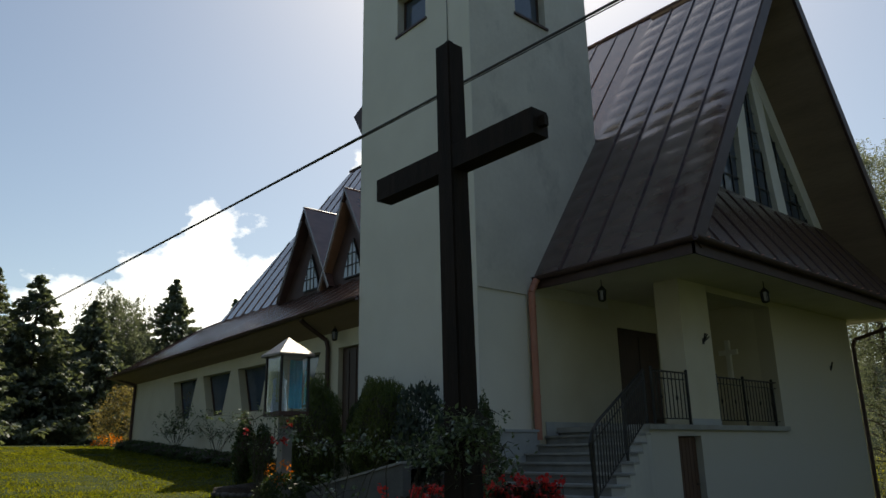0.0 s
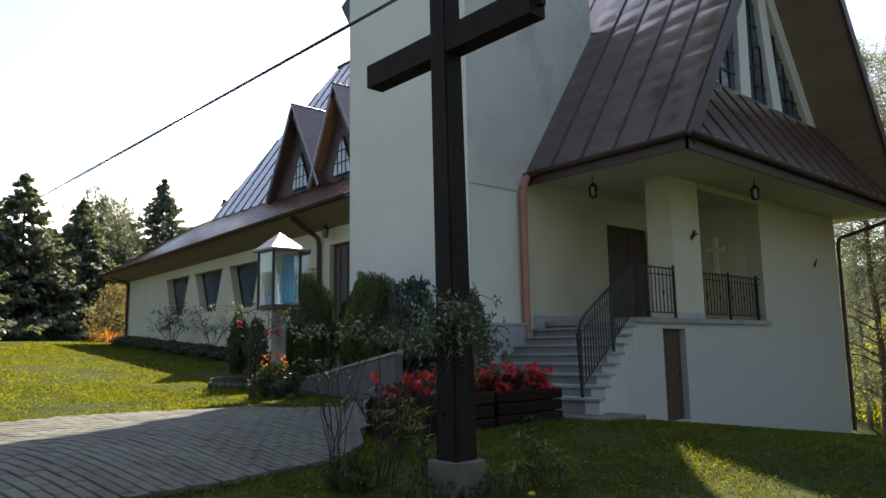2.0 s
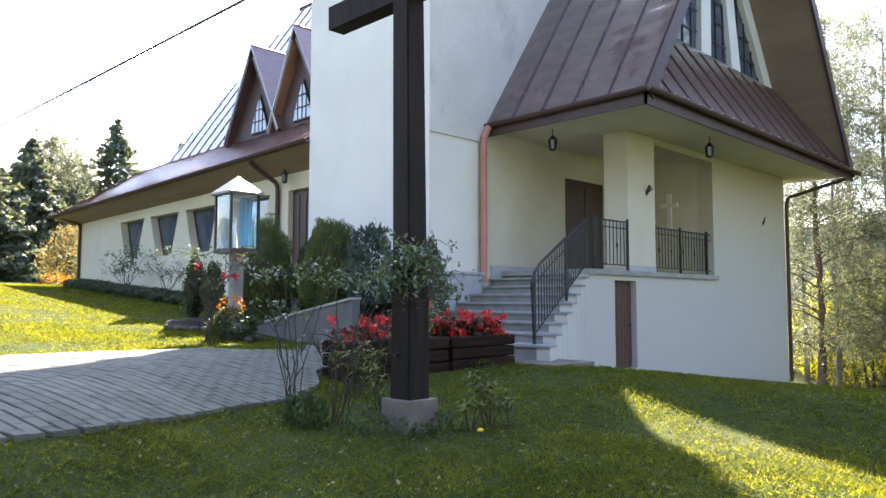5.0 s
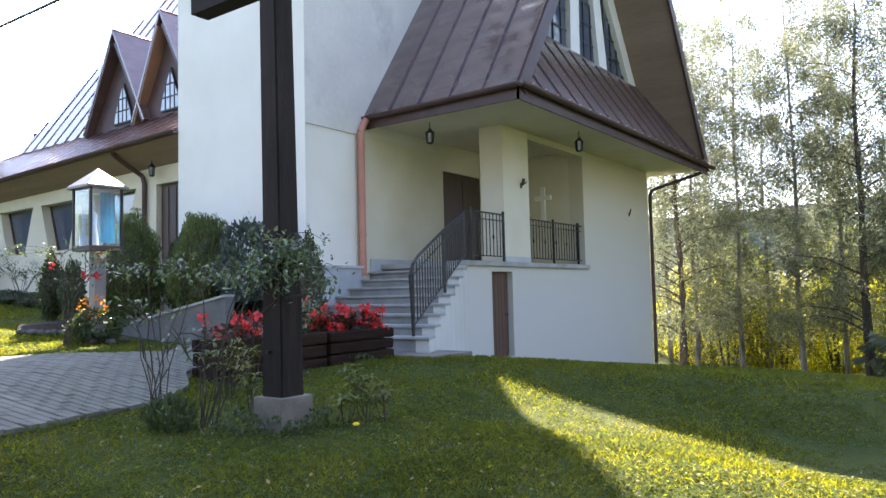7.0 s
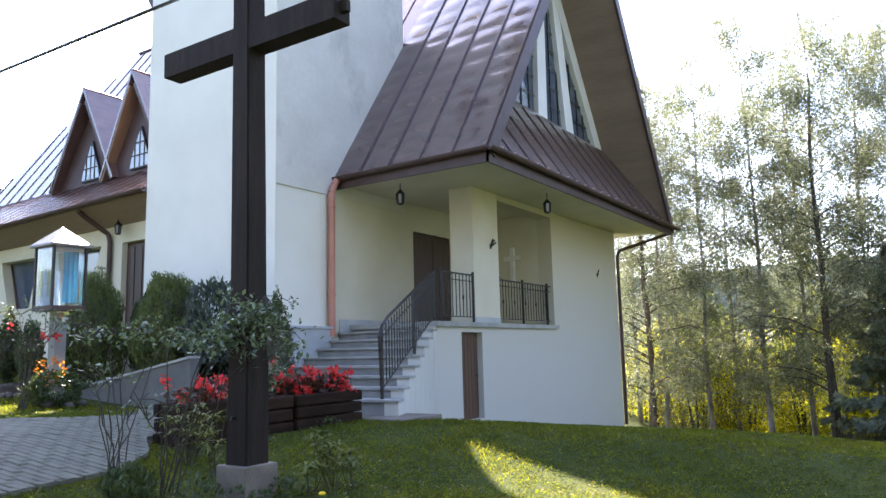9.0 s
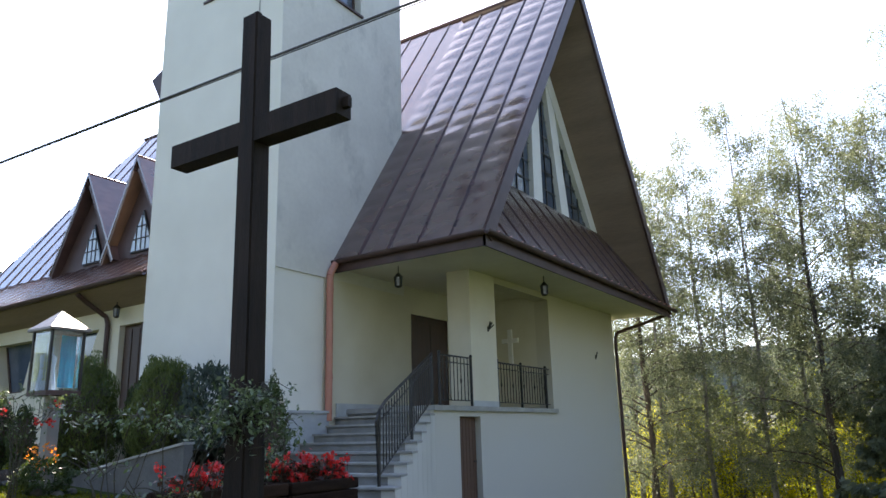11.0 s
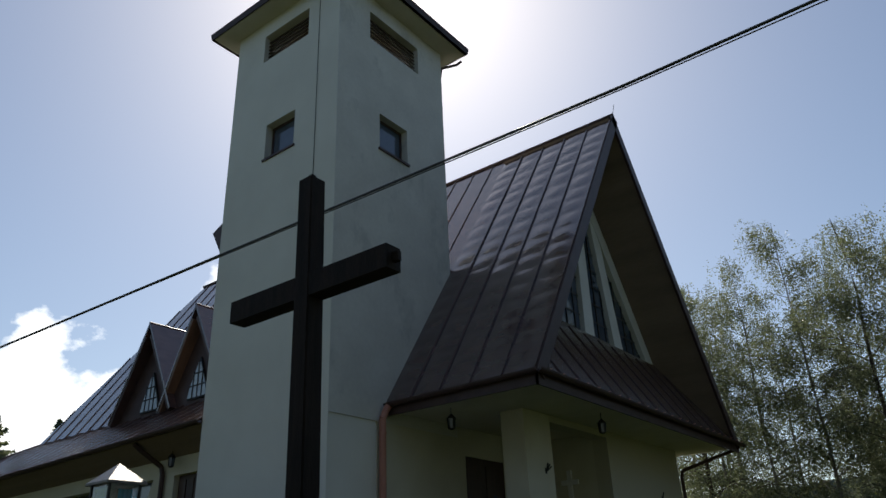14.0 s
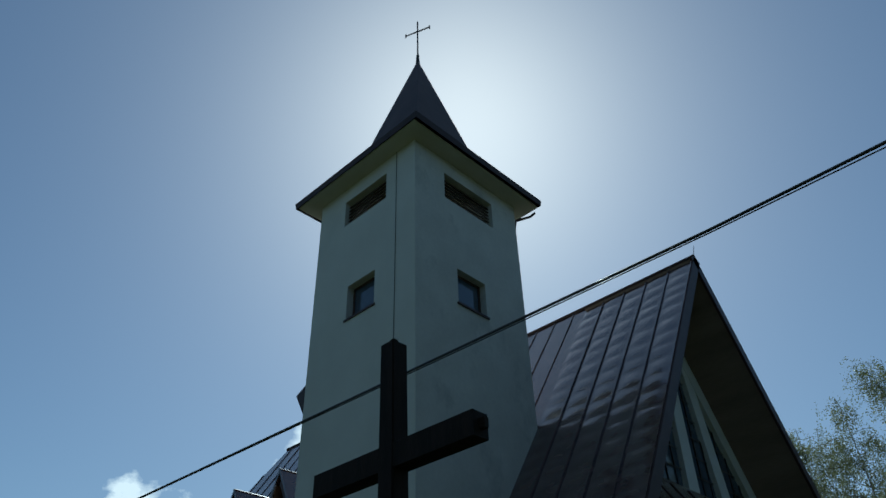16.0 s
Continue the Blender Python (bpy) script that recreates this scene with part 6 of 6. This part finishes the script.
for i, (wx, wy, wr, wz) in enumerate(((4.02, 4.42, 0.14, 0.20), (4.22, 4.36, 0.12, 0.14), (4.50, 4.40, 0.15, 0.20), (3.98, 4.72, 0.14, 0.22), (4.05, 5.0, 0.16, 0.26), (3.95, 5.90, 0.14, 0.20), (3.75, 4.85, 0.15, 0.16), (4.62, 4.62, 0.12, 0.16), (4.75, 5.1, 0.2, 0.24), (5.2, 6.6, 0.2, 0.2), (6.2, 6.65, 0.2, 0.18), (7.6, 6.75, 0.18, 0.16))):
    bush("weed_tuft", wx, wy, ground_z(wx, wy) - 0.03, wr, wz, 120 + i, THUJA_LEAF, "low green weeds growing at the foot of cross and planters", 90, 0.05, 0.3, category="weeds", group="weed tufts", core=False, upward=1.1)


def whorl_plant(x, y, h, seed):
    """A thin stem with a rosette of long narrow leaves on top."""
    rnd = random.Random(seed)
    z0 = ground_z(x, y)
    th = empty("young_rhododendron", (x, y, z0), label="young rhododendron with yellowing whorled leaves on thin stems", category="shrub", group="young rhododendrons")
    lf = []
    for s in range(rnd.randint(4, 6)):
        bm = bmesh.new()
        a = rnd.uniform(0, 6.28)
        r = rnd.uniform(0.05, 0.24)
        foot = Vector((x + 0.03 * math.cos(a), y + 0.03 * math.sin(a), z0 - 0.02))
        top = Vector((x + r * math.cos(a), y + r * math.sin(a), z0 + h * rnd.uniform(0.45, 1)))
        bend = foot.lerp(top, 0.5) + Vector((rnd.uniform(-0.04, 0.04), rnd.uniform(-0.04, 0.04), 0.03))
        limb(bm, [foot, bend, top], 0.006, 0.003, 5)
        for hub, n, reach in ((top, 9, 0.13), (bend.lerp(top, 0.4), 4, 0.10)):
            for i in range(n):
                b = i * 2.4 + rnd.random()
                d = Vector((math.cos(b), math.sin(b), rnd.uniform(-0.5, 0.6))).normalized() * reach * rnd.uniform(0.6, 1.15)
                w = Vector((-math.sin(b), math.cos(b), 0)) * 0.016
                m = hub + d * 0.5 + Vector((0, 0, 0.01))
                lf += [hub, m + w, hub + d - Vector((0, 0, 0.015)), m - w]
        part("stem", bm, STEM, th)
    leaf_mesh("leaves", np.array([list(v) for v in lf]), RHODO_LEAF, th)


for i, (wx, wy, wh) in enumerate(((4.85, 4.22, 0.46), (4.98, 4.10, 0.38), (5.05, 4.35, 0.52), (4.70, 4.32, 0.42), (4.72, 5.55, 0.55), (4.92, 5.75, 0.75), (4.55, 5.30, 0.45), (4.98, 6.25, 0.60), (5.15, 6.55, 0.70), (5.35, 6.6, 0.5))):
    whorl_plant(wx, wy, wh, 400 + i)


# ---- overhead cables ----


def cable(pts, r, name="overhead_cable"):
    bm = bmesh.new()
    limb(bm, pts, r, r, 6)
    ob = part(name, bm, CABLE, None, smooth=True)
    tagged(ob, "black overhead cable crossing in front of the tower", "cable", group="overhead cables")


CABLE = material("grey_black_cable", (0.03, 0.03, 0.032), (0.05, 0.05, 0.052), 0.45, 10, 60, 0)
for off, dz, r in ((0.0, 0.0, 0.018), (0.02, -0.017, 0.008)):
    pts = []
    for i in range(41):
        y = -16 + i * 2.0
        s = (y - 10) / 50
        pts.append((6.40 - 0.031 * (y - 3), y, 6.655 + 0.026 * max(0.0, 2 - y) + dz * (1 + 0.5 * math.sin(y * 0.35) + 2.2 * max(0.0, 0.6 - y)) + 0.3 * s * s))
    cable([(a + off, b, c) for a, b, c in pts], r)


# ---- grass and fallen leaves ----


def in_house(x, y):
    if (x > 7.4 and y > 8.2 and x < 9.6) or (5.4 < x < 8.4 and 6.84 < y < 7.5):
        return True
    if x > 8.4 and y > 6.15 + 0.38 * max(0, x - 9.4) and x < 12.3:
        return True
    return x > 11.2 and y > YF - 0.02 and x < XR + 0.1


def flat_leaves(rng, x, y, size, lift, tilt):
    """Small leaves lying nearly flat on the lawn."""
    n = len(x)
    z = np.array([ground_z(float(p), float(q)) for p, q in zip(x, y)])
    c = np.stack([x, y, z + rng.uniform(0.008, lift, n)], 1)
    d = rng.uniform(0, 2 * np.pi, n)
    s = size * rng.uniform(0.6, 1.4, n)
    a = np.stack([np.cos(d), np.sin(d), rng.normal(size=n) * tilt], 1) * s[:, None]
    b = np.stack([-np.sin(d), np.cos(d), rng.normal(size=n) * tilt], 1) * s[:, None] * 0.75
    return np.stack([c - a * 0.5, c + b * 0.5, c + a * 0.5, c - b * 0.5], 1).reshape(-1, 3)


def on_lawn(x, y):
    return np.array([not on_paving(float(p), float(q)) and not in_house(float(p), float(q)) for p, q in zip(x, y)])


def grass():
    rng = np.random.default_rng(5)
    n = 330000
    r = 1.4 + 21 * rng.random(n) ** 1.35
    a = radians(41) + rng.uniform(-0.9, 0.9, n)
    x, y = r * np.cos(a), r * np.sin(a)
    keep = on_lawn(x, y) & (y < 16)
    x, y = x[keep], y[keep]
    m = 150000
    x2, y2 = rng.uniform(-9, 10, m), rng.uniform(10, 33, m)
    keep = np.array([not on_paving(float(p), float(q)) and not (p > 7.0 and q < 14.8) for p, q in zip(x2, y2)])
    x, y = np.concatenate([x, x2[keep]]), np.concatenate([y, y2[keep]])
    r = np.hypot(x, y)
    n = len(x)
    z = np.array([ground_z(float(p), float(q)) for p, q in zip(x, y)])
    patch = np.array([noise.noise((float(p) * 0.8, float(q) * 0.8, 4)) for p, q in zip(x, y)])
    h = rng.uniform(0.012, 0.042, n) * (1 + 0.9 * patch)
    w = 0.0022 + 0.0008 * r
    d = rng.uniform(0, 2 * np.pi, n)
    lean = rng.normal(size=(n, 2)) * 0.035
    v = np.empty((n, 3, 3))
    v[:, 0] = np.stack([x - w * np.cos(d), y - w * np.sin(d), z - 0.01], 1)
    v[:, 1] = np.stack([x + w * np.cos(d), y + w * np.sin(d), z - 0.01], 1)
    v[:, 2] = np.stack([x + lean[:, 0], y + lean[:, 1], z + h], 1)
    me = bpy.data.meshes.new("grass")
    me.vertices.add(3 * n)
    me.vertices.foreach_set("co", v.astype(np.float32).ravel())
    me.loops.add(3 * n)
    me.loops.foreach_set("vertex_index", np.arange(3 * n, dtype=np.int32))
    me.polygons.add(n)
    me.polygons.foreach_set("loop_start", np.arange(n, dtype=np.int32) * 3)
    me.polygons.foreach_set("loop_total", np.full(n, 3, dtype=np.int32))
    me.update(calc_edges=True)
    me.materials.append(GRASS_BLADE)
    tagged(new("grass", me), "short mown green grass of the lawn", "grass", kind="stuff")
    # a mat of clover in patches, and fallen leaves
    m = 190000
    r = 2.0 + 14 * rng.random(m) ** 1.25
    a = radians(36) + rng.uniform(-0.85, 0.75, m)
    x, y = r * np.cos(a), r * np.sin(a)
    patch = np.array([noise.noise((float(p) * 1.3, float(q) * 1.3, 9)) + 0.6 * noise.noise((float(p) * 5, float(q) * 5, 2)) for p, q in zip(x, y)])
    keep = on_lawn(x, y) & (patch + rng.uniform(-0.35, 0.35, m) > -0.05)
    tagged(leaf_mesh("clover", flat_leaves(rng, x[keep], y[keep], 0.017 + 0.0012 * r[keep], 0.04, 0.35), CLOVER, None), "low clover leaves matted in the lawn", "clover", kind="stuff")
    m = 5200
    r = 2.2 + 15 * rng.random(m) ** 1.1
    a = radians(34) + rng.uniform(-0.8, 0.75, m)
    x, y = r * np.cos(a), r * np.sin(a)
    keep = on_lawn(x, y)
    tagged(leaf_mesh("fallen_leaves", flat_leaves(rng, x[keep], y[keep], np.full(keep.sum(), 0.026), 0.05, 0.35), DRY_LEAF, None), "pale dry birch leaves scattered on the grass", "leaves", kind="stuff")


GRASS_BLADE = leaf_material("grass_blade", (0.030, 0.043, 0.012), (0.052, 0.062, 0.019), 0.85, 0.42, 0.3, (7.6, 6.0, 0.9), 0.05)
DRY_LEAF = leaf_material("dry_leaf", (0.15, 0.115, 0.055), (0.27, 0.22, 0.11), 0.8, 0.3, 0.3, spec=0.1)
CLOVER = leaf_material("clover_leaf", (0.034, 0.053, 0.014), (0.057, 0.075, 0.021), 0.8, 0.42, 0.22, (5.4, 4.4, 0.8), 0.05)
grass()

YELLOW_PETAL = leaf_material("yellow_petal", (0.65, 0.52, 0.02), (0.75, 0.62, 0.03), 0.5, 0.3, 0.2)
flower = empty("dandelion", (4.47, 3.97, 0.40), label="single yellow dandelion in the grass", category="flower")
bm = bmesh.new()
bmesh.ops.create_uvsphere(bm, u_segments=10, v_segments=5, radius=0.03)
for v in bm.verts:
    v.co = Vector((4.47 + v.co.x, 3.97 + v.co.y, 0.47 + v.co.z * 0.5))
part("head", bm, YELLOW_PETAL, flower, "yellow flower head")
part("stalk", bar(bmesh.new(), (4.47, 3.97, 0.34), (4.47, 3.97, 0.46), 0.004, 5), STEM, flower)
